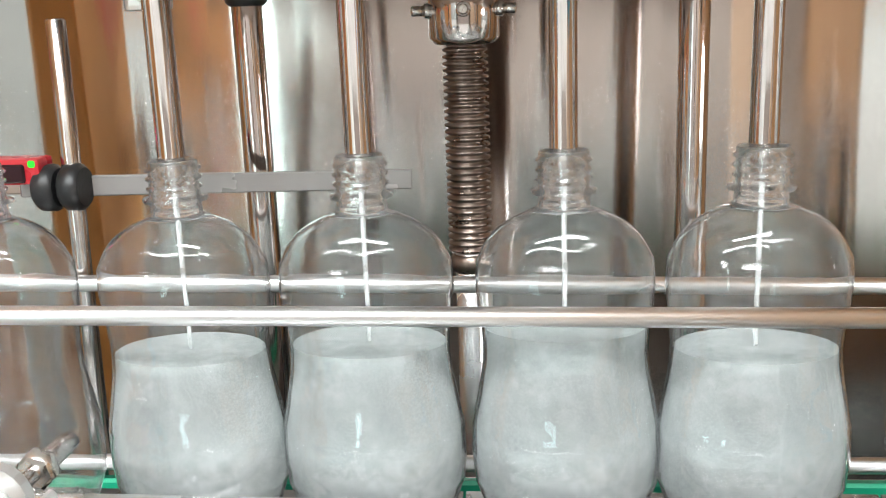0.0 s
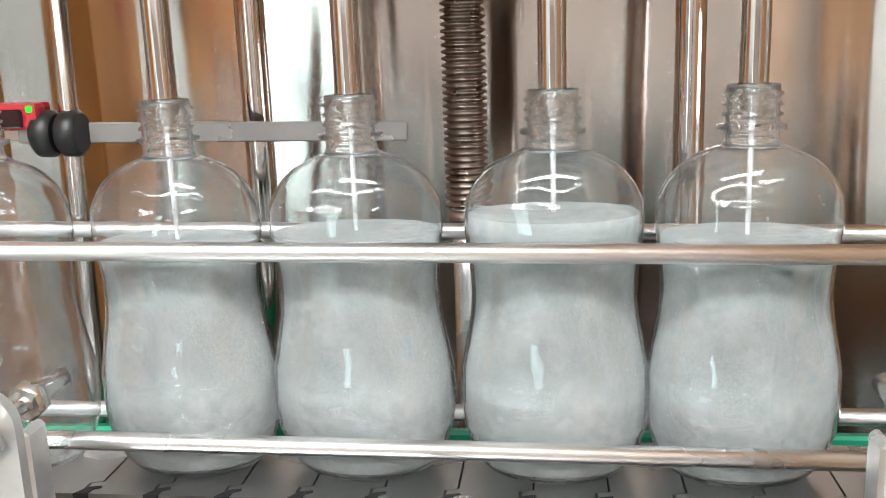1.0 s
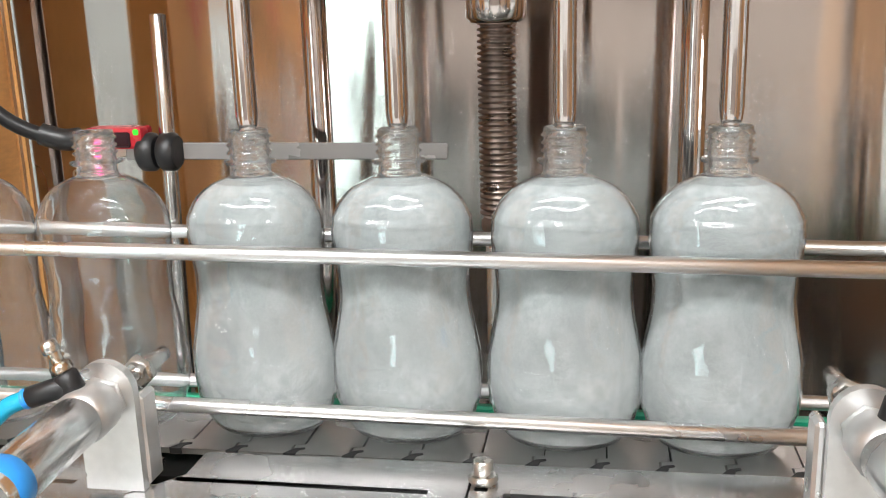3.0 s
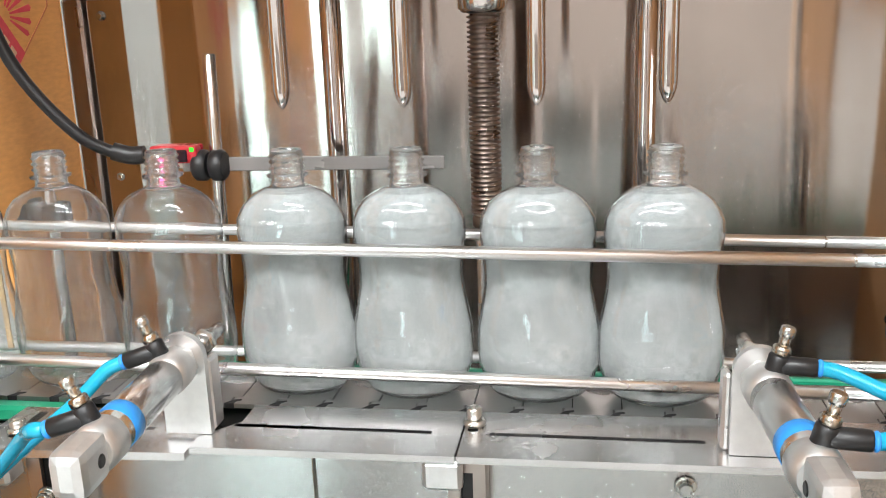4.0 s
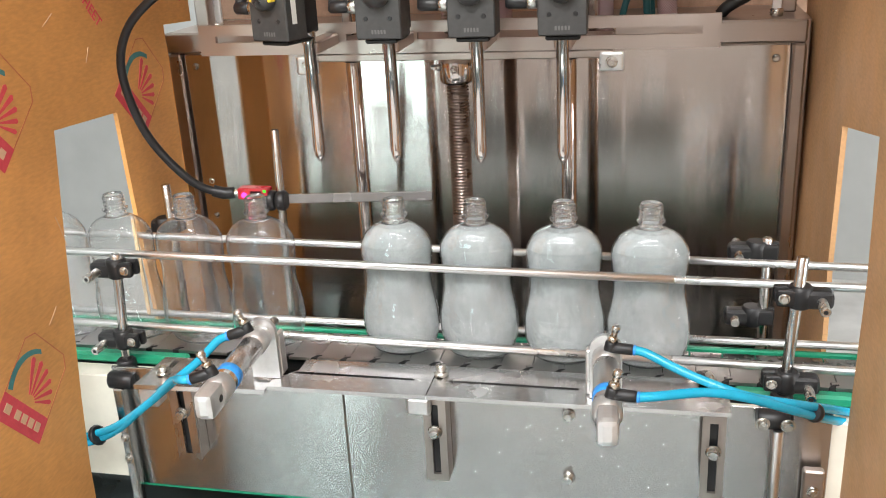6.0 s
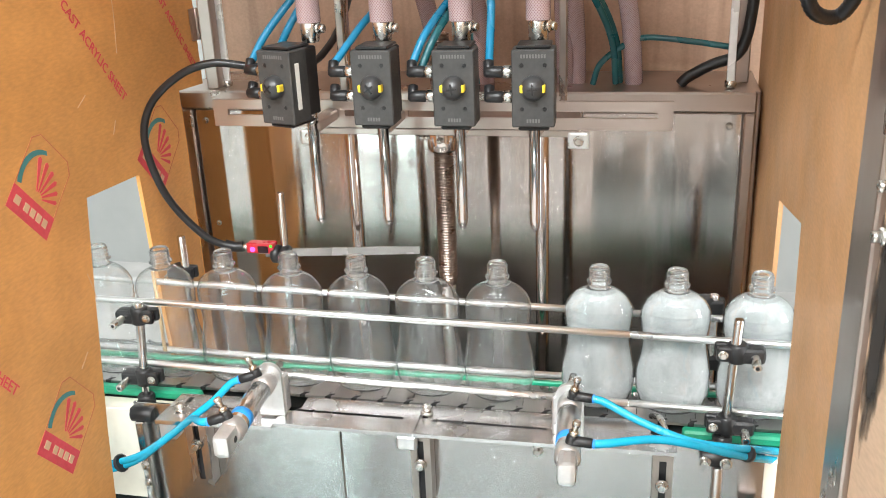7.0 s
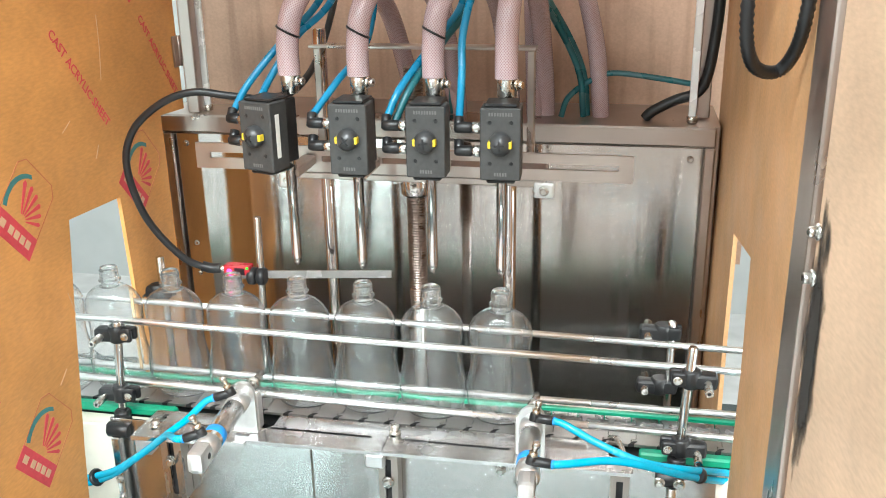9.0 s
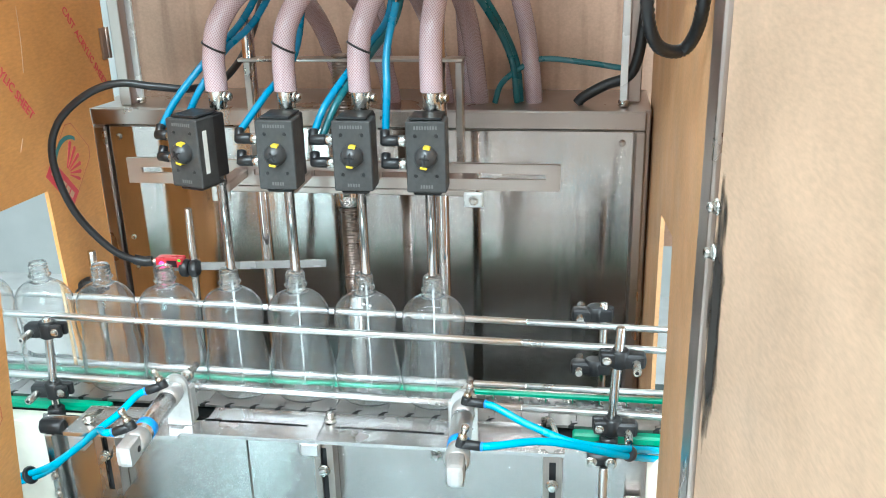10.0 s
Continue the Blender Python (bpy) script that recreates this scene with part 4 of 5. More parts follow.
# ---- sensor ----
def sensor():
    p = thing("sensor_post", "thin round steel post with a black cross clamp", "post")
    x, y = 0.0270, 0.527
    part("bar", rodded((x - 0.003, y, 0.888), (x + 0.007, y - 0.010, 1.179), 0.0055, 14), "post", p)
    for dx in (-0.0075, 0.0075):
        part("clamp_half", rodded((x + dx - 0.0062, y - 0.012, 1.086), (x + dx + 0.0062, y - 0.012, 1.086), 0.0135, 18), "black", p)
    part("clamp_neck", boxed((x - 0.010, y - 0.014, 1.080), (x + 0.010, y + 0.008, 1.092), 0.002), "black", p)
    b = thing("sensor_bar", "flat clear bar held in the sensor clamp", "bar")
    part("bar", boxed((-0.03, -0.0025, -0.006), (0.196, 0.0025, 0.006), 0.0008), "bar", b, "", pose(x + 0.004, y - 0.004, 1.0855, 0, 2.6, 16))
    s = thing("photo_sensor", "small red and black light sensor with a green lamp", "sensor", pose(0.0175, 0.003, -0.005))
    part("housing", boxed((-0.040, 0.5020, 1.094), (0.002, 0.5200, 1.109), 0.0025, 2), "red", s)
    part("window", boxed((-0.022, 0.5000, 1.0955), (-0.006, 0.5025, 1.106), 0.001), "sensor_face", s)
    part("lens", rodded((-0.030, 0.5025, 1.1005), (-0.030, 0.4995, 1.1005), 0.0036, 12), "led_pink", s, "glowing red sensor light")
    part("lamp", boxed((-0.004, 0.5010, 1.104), (0.000, 0.5050, 1.1078), 0.0008), "led_green", s)
    part("foot", boxed((-0.030, 0.5200, 1.086), (-0.008, 0.5360, 1.096), 0.001), "frame", s)
    part("connector", rodded((-0.052, 0.5100, 1.101), (-0.040, 0.5100, 1.101), 0.0045, 12), "bolt", s)
    c = thing("sensor_cable", "thick black cable that loops from sensor to valve", "cable")
    part("cable", hosed([(-0.033, 0.514, 1.096), (-0.049, 0.511, 1.096), (-0.084, 0.498, 1.118), (-0.127, 0.487, 1.180), (-0.143, 0.48, 1.258), (-0.126, 0.48, 1.312), (-0.078, 0.48, 1.352), (-0.030, 0.485, 1.368), (0.020, 0.495, 1.362), (0.065, 0.52, 1.355), (0.085, 0.60, 1.36), (0.09, 0.72, 1.42), (0.09, 0.9, 1.6)], 0.0054, 12), "cable", c)
    part("sleeve", hosed([(-0.031, 0.514, 1.096), (-0.043, 0.5118, 1.0955), (-0.057, 0.508, 1.100)], 0.0078, 12), "black", c)


sensor()


# ---- guides behind the bottles ----
def guides():
    for x in (0.112, 0.395):
        g = thing("guide_rod", "polished round steel guide rod", "guide rod", group="guide rods")
        part("bar", rodded((x, 0.618, 0.670), (x, 0.618, 1.44), 0.0098, 24), "nozzle", g)
    s = thing("lead_screw", "greasy brown steel lead screw with a plain foot", "screw")
    bm = bmesh.new()
    rows, z = [], 1.022
    while z < 1.385:
        rows += [(z, 0.0118, 0.0118), (z + 0.0010, 0.0146, 0.0146), (z + 0.0024, 0.0146, 0.0146), (z + 0.0034, 0.0118, 0.0118)]
        z += 0.0043
    lathe(bm, rows, 18, (0.252, 0.615, 0))
    part("thread", bm, "screw", s)
    part("foot", rodded((0.252, 0.615, 0.670), (0.252, 0.615, 1.0225), 0.0105, 18), "rod", s)
    part("foot_ring", rodded((0.252, 0.615, 1.008), (0.252, 0.615, 1.020), 0.0135, 18), "screw", s)


guides()

# ---- filling head: slotted bar, four valves, nozzles, hoses; all rise and sink together ----
HEAD = thing("filling_head", "filling head with four dark valves and steel nozzles", "filling head")
TIP = 1.152    # nozzle tips with the head up
KNOBS, STREAMS = [], []


def filling_head():
    yb = 0.545
    part("slotted_bar", prism(slot(-0.066, 0.573, 1.268, 1.306), yb, yb + 0.006, "y", [slot(-0.044, 0.030, 1.284, 1.2925), slot(0.13, 0.19, 1.284, 1.2925), slot(0.22, 0.29, 1.284, 1.2925), slot(0.32, 0.38, 1.284, 1.2925), slot(0.415, 0.553, 1.284, 1.2925)]), "frame", HEAD, "flat steel bar with long slots")
    part("cross_beam", boxed((0.085, yb + 0.0065, 1.258), (0.452, 0.642, 1.282), 0.002), "frame", HEAD)
    part("lower_angle", boxed((0.085, yb - 0.002, 1.2585), (0.452, yb + 0.0055, 1.2675), 0.001), "frame", HEAD)
    for x in (0.078, 0.452):
        t = part("tab", boxed((x - 0.014, yb - 0.006, 1.244), (x + 0.014, yb - 0.0025, 1.266), 0.003, 2), "alu", HEAD)
        part("bolt", hexhead(bmesh.new(), (x, yb - 0.006, 1.2545), (0, -1, 0), 0.005, 0.007), "bolt", t)
    for x in (0.112, 0.395):
        part("bushing", rodded((x, 0.618, 1.2465), (x, 0.618, 1.258), 0.0135, 20), "black", HEAD)
    col = part("collar", rodded((0.252, 0.615, 1.218), (0.252, 0.615, 1.2575), 0.0225, 28), "nozzle", HEAD, "bright steel nut collar")
    for dx, dy in ((-1, -0.3), (1, -0.2), (0.05, -1)):
        d = Vector((dx, dy, 0)).normalized()
        c = Vector((0.252, 0.615, 1.239)) + d * 0.0215
        part("collar_screw", hexhead(bmesh.new(), c, d, 0.0032, 0.012 if dx else 0.005), "bolt", col)
    # upper cross plate and its posts
    part("upper_plate", boxed((0.10, 0.600, 1.438), (0.432, 0.630, 1.4425), 0.001), "frame", HEAD)
    for x in (0.112, 0.425):
        part("upper_post", boxed((x - 0.005, 0.604, 1.283), (x + 0.005, 0.626, 1.4375), 0.001), "frame", HEAD)
    # the plates behind the valves
    for i, x in enumerate(NOZZLE_X):
        turn = -17 if i == 0 else -2 + i * 1.5
        v = part("valve", boxed((-0.0255, -0.020, -0.048), (0.0255, 0.016, 0.044), 0.0015), "actuator", HEAD, "dark square valve drive with a yellow-marked knob", pose(x + (-0.020 if i == 0 else 0.004), 0.436, 1.3505, 0, 0, turn))
        part("valve_body", boxed((-0.019, 0.0165, -0.045), (0.019, 0.046, 0.042), 0.002), "black", v)
        part("end_cap", boxed((-0.0205, -0.015, 0.0442), (0.0205, 0.030, 0.0480), 0.0015), "black", v)
        part("end_cap", boxed((-0.0185, -0.014, -0.0535), (0.0185, 0.036, -0.0482), 0.002), "black", v)
        k = part("knob", lathe(bmesh.new(), [(0, 0.0145, 0.0145), (0.007, 0.0142, 0.0142), (0.011, 0.0120, 0.0120), (0.0145, 0.0075, 0.0075), (0.016, 0.0035, 0.0035)], 24), "knob", v, "dark knob with yellow marks that shows whether the valve is open", pose(0.0, -0.020, 0.0, 90, 0, 0))
        KNOBS.append(k)
        for s in (-1, 1):
            part("marker", boxed((s * 0.0118 - 0.0032, -0.0045, 0.0015), (s * 0.0118 + 0.0032, 0.0045, 0.0112), 0.001), "yellow", k)
        bm = box(bmesh.new(), (-0.0065, -0.0009, 0.0150), (0.0065, 0.0009, 0.0166))
        box(bm, (-0.0009, -0.0065, 0.0150), (0.0009, 0.0065, 0.01655))
        part("cross_slot", bm, "black", k, "", pose(0, 0, 0, 0, 0, 40 if i == 0 else (30, 35, 8, 5)[i]))
        for dx in (-0.0135, 0.0135):
            for dz in (-0.026, 0.026):
                part("screw_hole", rodded((dx, -0.0206, dz), (dx, -0.0195, dz), 0.0026, 10), "black", v)
        for z, n in ((0.0365, 9), (-0.040, 5)):
            bm = bmesh.new()
            for q in range(n):
                cx = (q - (n - 1) / 2) * 0.0034
                box(bm, (cx - 0.0011, -0.0203, z - 0.0022), (cx + 0.0011, -0.0201, z + 0.0022))
            part("plain_bar", bm, "label_ink", v)
        if i == 0:
            part("sticker", boxed((0.0256, -0.010, -0.030), (0.0260, -0.002, 0.028)), "label_white", v)
        for z in (0.016, -0.014):
            a = (-0.0255, -0.004, z)
            f = part("port_nut", rodded(a, (-0.037, -0.004, z), 0.0084, 6), "bolt", v)
            part("elbow", rodded((-0.037, -0.004, z), (-0.058, -0.003, z), 0.0072, 14), "black", f)
            part("elbow_turn", rodded((-0.054, -0.005, z - 0.005), (-0.055, 0.004, z + 0.012), 0.0064, 12), "black", f)
        part("holder", boxed((x - 0.010, 0.470, 1.280), (x + 0.010, yb - 0.001, 1.294), 0.002), "frame", HEAD)
        # nozzle: round tube with a bullet tip and a small flat
        bm = bmesh.new()
        r = 0.0070
        rows = [(0.0, 0.0012, 0.0012), (0.004, 0.0042, 0.0042), (0.010, 0.0063, 0.0063), (0.016, r, r), (0.140, r, r), (0.141, 0.0085, 0.0085), (0.165, 0.0085, 0.0085)]
        lathe(bm, rows, 20, (x, ROW_Y, TIP))
        part("nozzle", bm, "nozzle", HEAD, "polished steel filling nozzle with a rounded tip")
        st = part("stream", lathe(bmesh.new(), [(0.0, 0.0007, 0.0007), (0.010, 0.0011, 0.0011), (0.060, 0.0013, 0.0013), (0.120, 0.0016, 0.0016), (0.170, 0.0020, 0.0020)], 10), "stream", HEAD, "thin clear stream of liquid", pose(x, ROW_Y, TIP + 0.003))
        STREAMS.append((st, x))
        # hose tail, clip and hose
        t = part("hose_tail", rodded((x + 0.004, ROW_Y + 0.010, 1.396), (x + 0.004, ROW_Y + 0.010, 1.426), 0.0118, 18), "bolt", HEAD)
        part("clip_screw", hexhead(bmesh.new(), (x + 0.017, ROW_Y + 0.004, 1.414), (1, -0.3, 0), 0.0055, 0.010), "bolt" if i < 3 else "brass", t)
        bend = ((0.050, 0.03, 0.0), (0.040, 0.03, 0.004), (0.035, 0.03, 0.0), (0.01, 0.035, 0.004))[i]
        h = Vector((x + 0.004, ROW_Y + 0.010, 1.421))
        part("hose", hosed([h, h + Vector((0.0, 0.002, 0.045)), h + Vector((bend[0] * 0.2, 0.010, 0.090)), h + Vector((bend[0] * 0.7, 0.05, 0.128)), h + Vector((bend[0] * 1.2, 0.14, 0.125)), h + Vector((bend[0] * 1.35, 0.27, 0.06)), h + Vector((bend[0] * 1.4, 0.36, -0.03)), h + Vector((bend[0] * 1.4, 0.415, -0.11)), h + Vector((bend[0] * 1.4, 0.42, -0.20))], 0.0150, 18, 8), "hose", HEAD, "pinkish clear braided hose")
        if i < 3:
            part("tie", rodded(h + Vector((0.000, 0.003, 0.055)), h + Vector((0.0015, 0.0035, 0.058)), 0.0172, 18), "cable", HEAD)
    # blue tubes from the valve ports
    for pts, mt in (
        ([(0.0396, 0.456, 1.374), (0.060, 0.468, 1.41), (0.100, 0.50, 1.462), (0.13, 0.55, 1.50), (0.15, 0.60, 1.55)], "deep_blue"),
        ([(0.068, 0.480, 1.385), (0.088, 0.485, 1.42), (0.118, 0.51, 1.468), (0.145, 0.56, 1.50), (0.17, 0.62, 1.56)], "deep_blue"),
        ([(0.156, 0.440, 1.374), (0.178, 0.48, 1.41), (0.205, 0.55, 1.46), (0.21, 0.6, 1.56)], "deep_blue"),
        ([(0.257, 0.440, 1.374), (0.272, 0.46, 1.41), (0.305, 0.53, 1.462), (0.33, 0.58, 1.50), (0.34, 0.6, 1.56)], "deep_blue"),
        ([(0.266, 0.448, 1.368), (0.284, 0.47, 1.41), (0.316, 0.54, 1.462), (0.34, 0.59, 1.50), (0.35, 0.62, 1.56)], "teal"),
        ([(0.352, 0.440, 1.374), (0.354, 0.45, 1.43), (0.352, 0.47, 1.475), (0.36, 0.50, 1.53)], "deep_blue"),
    ):
        part("air_tube", hosed(pts, 0.0050, 10), mt, HEAD)


filling_head()


def back_hoses():
    """Hoses and tubes that hang down behind the head onto the box."""
    for pts in (
        [(0.25, 0.80, 1.60), (0.252, 0.82, 1.50), (0.256, 0.86, 1.40), (0.262, 0.89, 1.264)],
        [(0.395, 0.80, 1.62), (0.400, 0.83, 1.50), (0.402, 0.86, 1.38), (0.402, 0.89, 1.264)],
        [(0.455, 0.78, 1.62), (0.480, 0.82, 1.50), (0.505, 0.86, 1.38), (0.515, 0.89, 1.264)],
    ):
        h = thing("product_hose", "pinkish clear braided hose behind the filling head", "hose", group="product hoses")
        part("hose", hosed(pts, 0.0145, 16), "hose", h)
    for pts, r in (
        ([(0.21, 0.78, 1.58), (0.235, 0.82, 1.46), (0.252, 0.86, 1.36), (0.26, 0.88, 1.264)], 0.0052),
        ([(0.345, 0.76, 1.58), (0.350, 0.80, 1.46), (0.352, 0.86, 1.36), (0.352, 0.88, 1.264)], 0.0052),
        ([(0.365, 0.74, 1.50), (0.395, 0.76, 1.50), (0.445, 0.82, 1.42), (0.478, 0.86, 1.34), (0.486, 0.88, 1.264)], 0.0056),
        ([(0.360, 0.75, 1.51), (0.395, 0.77, 1.515), (0.452, 0.83, 1.42), (0.484, 0.87, 1.34), (0.492, 0.89, 1.264)], 0.0056),
        ([(0.449, 0.87, 1.264), (0.461, 0.87, 1.2975), (0.497, 0.87, 1.3263), (0.533, 0.87, 1.339), (0.606, 0.87, 1.332), (0.66, 0.87, 1.3238), (0.688, 0.872, 1.322)], 0.0050),
    ):
        h = thing("air_line", "dark blue-green air tube behind the filling head", "air tube", group="dark air tubes")
        part("tube", hosed(pts, r, 10), "teal", h)
    c = thing("drive_cable", "thick black cable on top of the box", "cable")
    part("cable", hosed([(0.588, 0.87, 1.264), (0.600, 0.87, 1.2763), (0.635, 0.87, 1.2957), (0.670, 0.868, 1.310), (0.6845, 0.868, 1.338), (0.6915, 0.87, 1.39), (0.695, 0.87, 1.45), (0.698, 0.87, 1.60), (0.70, 0.87, 2.09)], 0.0090, 12), "cable", c)
    g = thing("corrugated_hose", "black corrugated cable hose in the cabinet corner", "hose")
    part("hose", hosed([(0.660, 0.112, 1.64), (0.656, 0.114, 1.55), (0.657, 0.118, 1.50), (0.668, 0.138, 1.470), (0.690, 0.159, 1.462), (0.7005, 0.145, 1.480), (0.703, 0.120, 1.512), (0.703, 0.108, 1.56), (0.700, 0.105, 1.64)], 0.0052, 14, 13, 0.22), "cable", g)


back_hoses()

# ---- bottles ----
SHAPE = [(0.0, 0.027, 0.018), (0.0012, 0.0335, 0.0225), (0.006, 0.0385, 0.026), (0.014, 0.0432, 0.0290), (0.026, 0.0472, 0.0315), (0.038, 0.0490, 0.0328), (0.050, 0.0489, 0.0328), (0.062, 0.0477, 0.0322),
         (0.075, 0.0452, 0.0312), (0.088, 0.0428, 0.0303), (0.099, 0.0420, 0.0300), (0.110, 0.0424, 0.0302), (0.121, 0.0440, 0.0308), (0.132, 0.0452, 0.0313), (0.141, 0.0449, 0.0311), (0.149, 0.0430, 0.0301),
         (0.156, 0.0396, 0.0284), (0.162, 0.0345, 0.0258), (0.166, 0.0292, 0.0230), (0.169, 0.0235, 0.0198), (0.171, 0.0180, 0.0168), (0.1725, 0.0142, 0.0140)]
NECK = [(0.1725, 0.0142, 0.0140), (0.174, 0.0130, 0.0130), (0.1795, 0.0128, 0.0128), (0.1800, 0.0162, 0.0162), (0.1818, 0.0165, 0.0165), (0.1824, 0.0128, 0.0128), (0.1850, 0.0127, 0.0127)]
for k in range(3):
    zz = 0.1858 + k * 0.0048
    NECK += [(zz, 0.0126, 0.0126), (zz + 0.0006, 0.0141, 0.0141), (zz + 0.0016, 0.0141, 0.0141), (zz + 0.0024, 0.0126, 0.0126)]
NECK += [(0.2002, 0.0126, 0.0126), (0.2010, 0.0122, 0.0122), (0.2005, 0.0112, 0.0112), (0.1970, 0.0110, 0.0110)]


def half_at(z):
    for (z0, a0, b0), (z1, a1, b1) in zip(SHAPE, SHAPE[1:]):
        if z0 <= z <= z1:
            f = (z - z0) / (z1 - z0)
            return a0 + (a1 - a0) * f, b0 + (b1 - b0) * f
    return SHAPE[-1][1:]


FINE = [(z, *half_at(z)) for z in [i * 0.1725 / 110 for i in range(111)]]


def smooth_rows(rows, times=3):
    rows = [list(r) for r in rows]
    for _ in range(times):
        rows = [rows[0]] + [[r[0], (p[1] + r[1] * 2 + n[1]) / 4, (p[2] + r[2] * 2 + n[2]) / 4] for p, r, n in zip(rows, rows[1:], rows[2:])] + [rows[-1]]
    return rows


FINE = smooth_rows(FINE)
for r in FINE:
    ridge = sum(a * math.exp(-((r[0] - z) / w) ** 2) for z, a, w in ((0.027, 0.0005, 0.0016), (0.058, 0.0004, 0.0020), (0.128, -0.0005, 0.0022), (0.146, 0.0007, 0.0022)))
    r[1], r[2] = r[1] + ridge, r[2] + ridge


def body_mesh():
    """Outer and inner skin 0.6 mm apart, with a pushed-up base, open at the top."""
    bm = bmesh.new()
    seg, t = 44, 0.0006

    def ring(z, a, b):
        return [bm.verts.new((a * math.cos(q), b * math.sin(q), z)) for q in (2 * math.pi * i / seg for i in range(seg))]

    rows = [(0.0045, 0.0108, 0.0072), (0.002, 0.0203, 0.0135)] + [tuple(r) for r in FINE]
    outer = [ring(*r) for r in rows]
    inner = [ring(z + (t if z < 0.006 else 0), a - t, b - t) for z, a, b in rows]
    skin(bm, outer + inner[::-1], False)
    bm.faces.new(outer[0][::-1])
    bm.faces.new(inner[0])
    return mesh_of("body", bm, M["bottle"])


def neck_mesh():
    bm = bmesh.new()
    rows = NECK + [(0.1745, 0.0110, 0.0110), (0.1725, 0.0120, 0.0120)]
    rings = [[bm.verts.new((a * math.cos(q), b * math.sin(q), z)) for q in (2 * math.pi * i / 28 for i in range(28))] for z, a, b in rows]
    skin(bm, rings + [rings[0]], False)
    return mesh_of("neck", bm, M["bottle_neck"])


BODY, NECK_MESH = body_mesh(), neck_mesh()


def bottle(label, x, group):
    b = thing("bottle", label, "bottle", pose(x, ROW_Y, BELT + 0.0006), group)
    for name, me in (("body", BODY), ("neck", NECK_MESH)):
        o = new(name, me)
        o.parent = b
        o.visible_shadow = False
    return b


BASE_LEVEL, STEP, TOP_LEVEL = 0.096, 0.004, 0.168


def liquid_rows(z0, z1, n):
    rows = []
    for i in range(n + 1):
        z = z0 + (z1 - z0) * i / n
        q = min(range(len(FINE)), key=lambda k: abs(FINE[k][0] - z))
        k = min(max(q, 0), len(FINE) - 2)
        f = (z - FINE[k][0]) / (FINE[k + 1][0] - FINE[k][0])
        a = FINE[k][1] + (FINE[k + 1][1] - FINE[k][1]) * f
        b = FINE[k][2] + (FINE[k + 1][2] - FINE[k][2]) * f
        rows.append((z, a - 0.0021, b - 0.0019))
    return rows


LIQUID = mesh_of("liquid", lathe(bmesh.new(), [(0.0058, 0.022, 0.013)] + liquid_rows(0.007, BASE_LEVEL, 36), 40), M["froth"])
LAYERS = []
zz = BASE_LEVEL
while zz < TOP_LEVEL - 0.0005:
    LAYERS.append((zz + STEP, mesh_of("froth_layer", lathe(bmesh.new(), liquid_rows(zz - 0.0003, zz + STEP, 3), 40), M["froth"])))
    zz += STEP

FILLED, EMPTY = [], []
for x in NOZZLE_X:
    b = bottle("clear two-lobed plastic bottle filling with frothy liquid", x, "bottles under the nozzles")
    liq = new("liquid", LIQUID)
    liq.parent = b
    tagged(liq, "pale frothy soap liquid")
    layers = []
    for top, me in LAYERS:
        o = new("froth_layer", me)
        o.parent = liq
        layers.append((top, o))
    FILLED.append((b, layers))
EMPTY_X = [0.006 - 0.0985 * k for k in range(9)]
for k, x in enumerate(EMPTY_X):
    EMPTY.append(bottle("empty clear two-lobed plastic bottle with a threaded neck", x, "empty bottles on the conveyor"))


# ---- what moves ----
LEVELS = (  # seconds and height of the liquid over the bottle's base, bottle by bottle
    ((0.0, 0.100), (0.5, 0.112), (1.0, 0.128), (2.0, 0.150), (2.5, 0.164), (2.8, 0.168)),
    ((0.0, 0.103), (0.5, 0.115), (1.0, 0.130), (2.0, 0.155), (2.4, 0.166), (2.7, 0.168)),
    ((0.0, 0.112), (0.5, 0.120), (1.0, 0.138), (1.5, 0.156), (2.0, 0.167), (2.2, 0.168)),
    ((0.0, 0.100), (0.5, 0.111), (1.0, 0.126), (2.0, 0.147), (2.5, 0.165), (2.8, 0.168)),
)
FILLED_MOVE = ((0.0, 0.0), (5.72, 0.0), (5.8, 0.022), (5.9, 0.053), (6.0, 0.087), (6.2, 0.147), (7.3, 0.463), (7.5, 0.521), (8.0, 0.67), (10.0, 1.28))
EMPTY_MOVE = ((0.0, 0.0), (5.88, 0.0), (6.0, 0.013), (6.2, 0.072), (7.15, 0.372), (7.3, 0.390), (7.45, 0.3965), (10.0, 0.3965))
HEAD_MOVE = ((0.0, -0.062), (2.75, -0.062), (3.0, -0.052), (3.5, -0.028), (3.8, -0.018), (4.2, -0.009), (4.5, 0.0), (8.5, 0.0), (8.75, -0.008), (9.0, -0.025), (9.5, -0.046), (9.8, -0.056), (10.0, -0.060))
CHAIN_MOVE = ((0.0, 0.0), (5.7, 0.0), (5.85, 0.03), (8.0, 0.70), (10.0, 0.77))


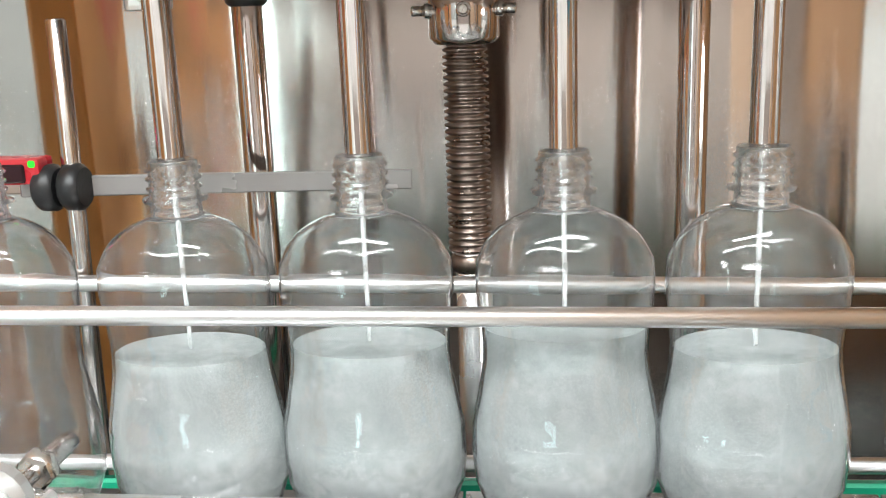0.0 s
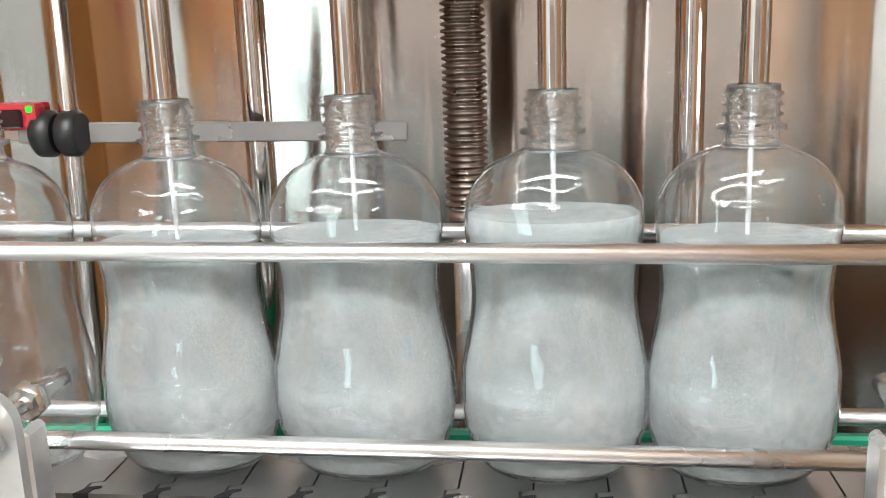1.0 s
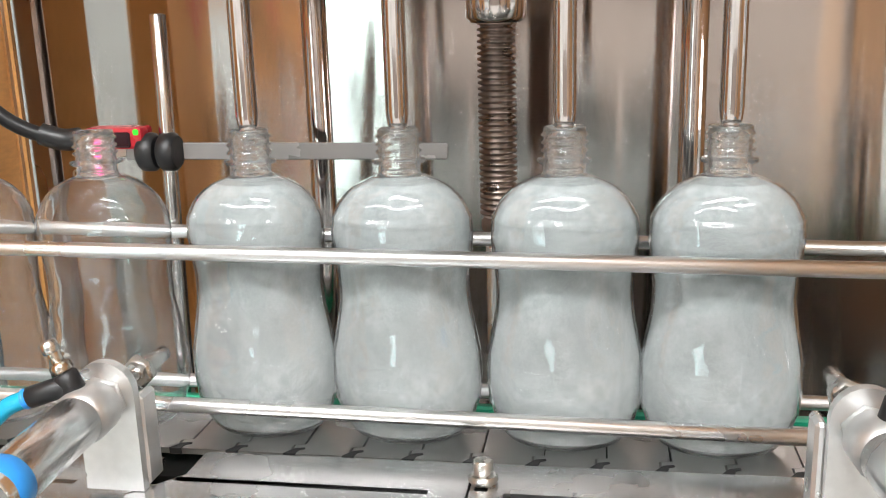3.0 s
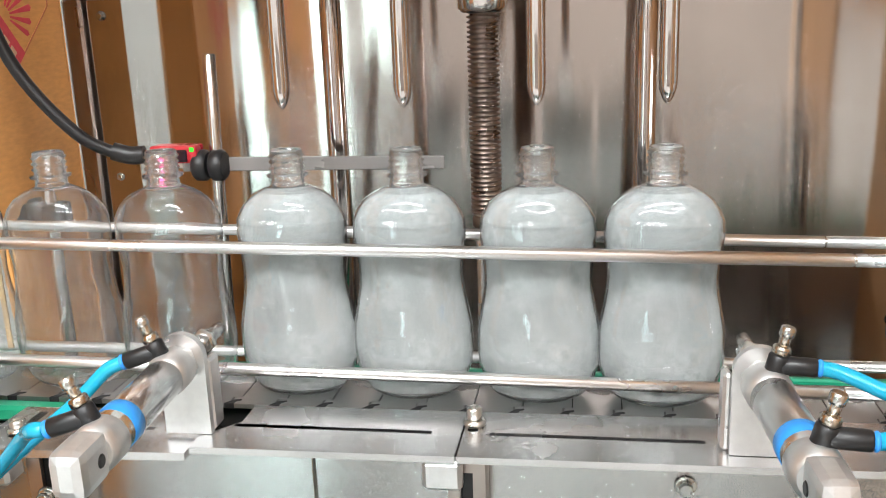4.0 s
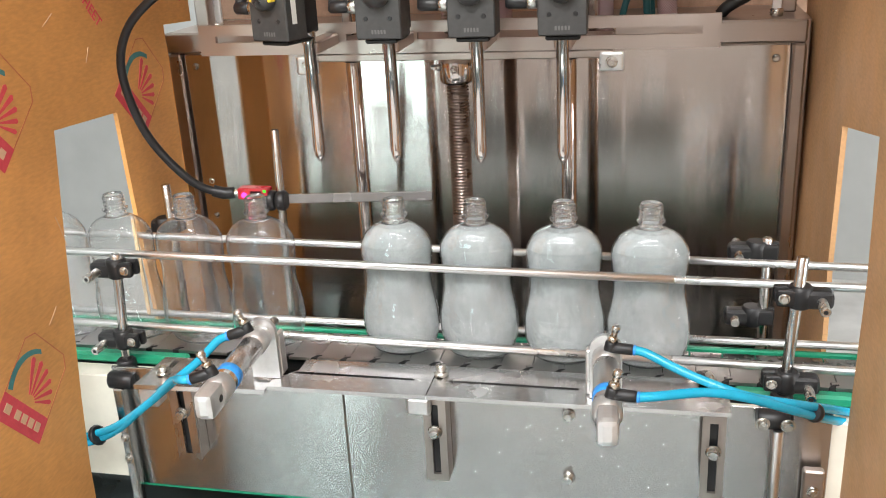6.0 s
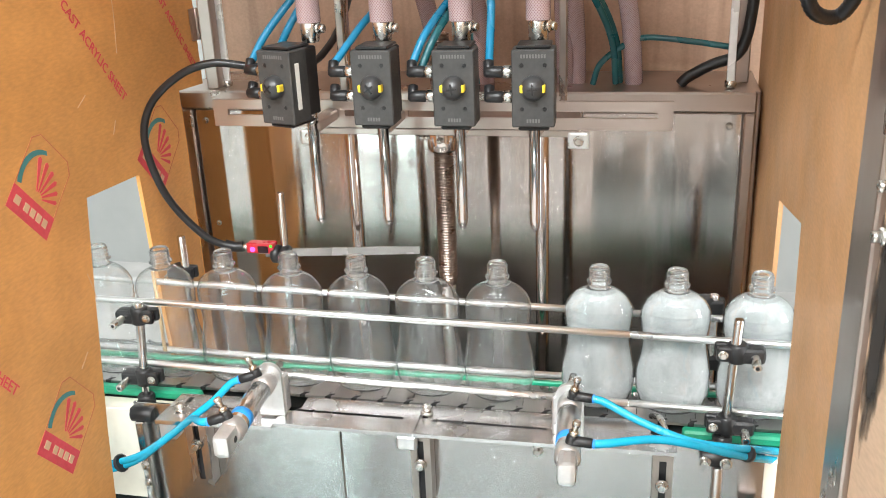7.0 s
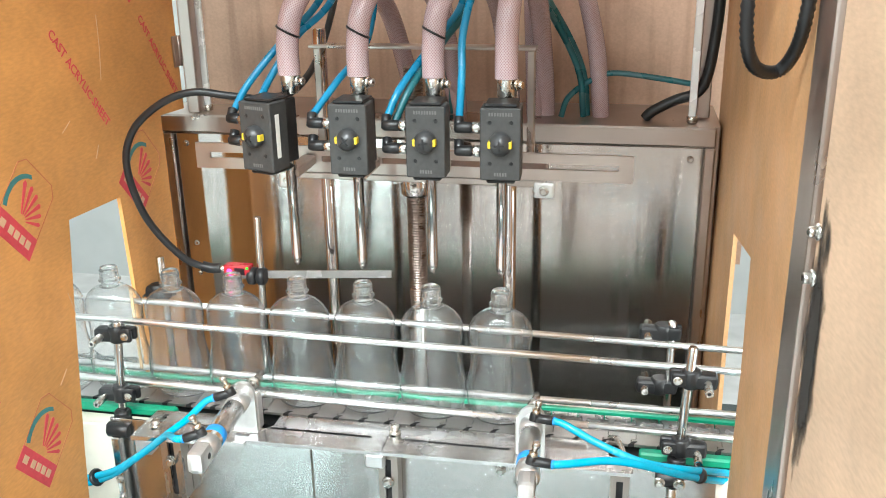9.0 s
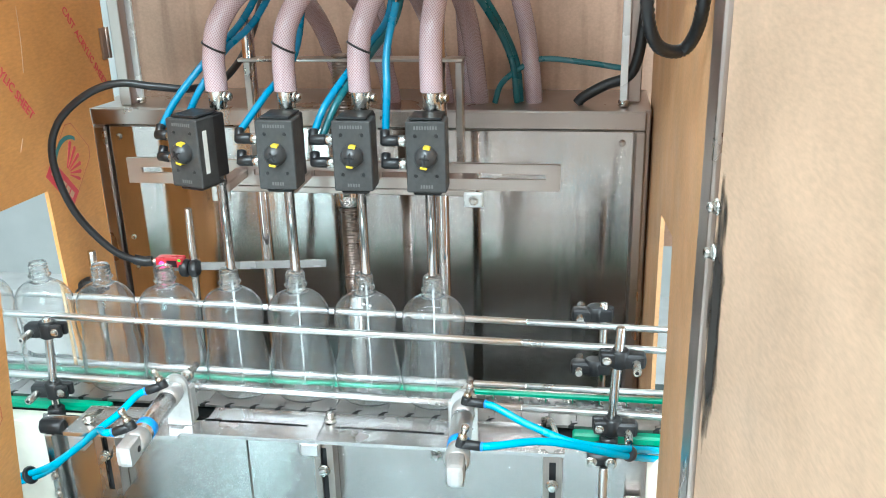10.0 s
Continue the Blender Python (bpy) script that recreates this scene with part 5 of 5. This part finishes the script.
KNOB_MOVE = ((0.0, 80), (2.58, 80), (2.70, 0), (9.60, 0), (9.68, 45), (9.74, 80), (10.0, 80))
STREAM_MOVE = ((0.0, -0.112), (2.62, -0.112), (2.72, 0.003), (9.66, 0.003), (9.78, -0.165), (10.0, -0.165))


def motions():
    for k in KNOBS:
        walk(k, [(t, pose(0.0, -0.020, 0.0, 90, 0, 0) @ pose(0, 0, 0, 0, 0, a)) for t, a in KNOB_MOVE])
    for st, x in STREAMS:
        walk(st, [(t, pose(x, ROW_Y, TIP + z)) for t, z in STREAM_MOVE])
    walk(HEAD, [(t, pose(0, 0, z)) for t, z in HEAD_MOVE])
    walk(CHAIN, [(t, pose(x, 0, 0)) for t, x in CHAIN_MOVE])
    for i, (b, layers) in enumerate(FILLED):
        # the last bottle runs ahead a little, so that gaps open
        lead = 0.004 * i
        walk(b, [(t, pose(NOZZLE_X[i] + d + (lead if t >= 6.0 else 0), ROW_Y, BELT + 0.0006)) for t, d in FILLED_MOVE])
        for top, o in layers:
            here, when = LEVELS[i], 0.0
            for (t0, h0), (t1, h1) in zip(here, here[1:]):
                if h0 < top - 0.002 <= h1:
                    when = t0 + (t1 - t0) * (top - 0.002 - h0) / (h1 - h0)
            low = pose(0, 0, -(top - 0.050))
            if top - 0.002 <= here[0][1]:
                rows = [(0.0, pose(0, 0, 0)), (10.0, pose(0, 0, 0))]
            else:
                when = max(when, 0.1)
                rows = [(0.0, low), (when - 0.034, low), (when, pose(0, 0, 0)), (10.0, pose(0, 0, 0))]
            walk(o, rows)
    for k, b in enumerate(EMPTY):
        walk(b, [(t, pose(EMPTY_X[k] + d, ROW_Y, BELT + 0.0006)) for t, d in EMPTY_MOVE])
    out, back = 0.371, 0.340
    for r, x, rows in ((ROD_L, 0.0585, ((0.0, out), (5.6, out), (5.75, back), (8.6, back), (8.75, out), (10.0, out))), (ROD_R, 0.4585, ((0.0, out), (5.55, out), (5.68, back), (6.9, back), (7.05, out), (10.0, out)))):
        walk(r, [(t, pose(x, y, 0.971)) for t, y in rows])


motions()
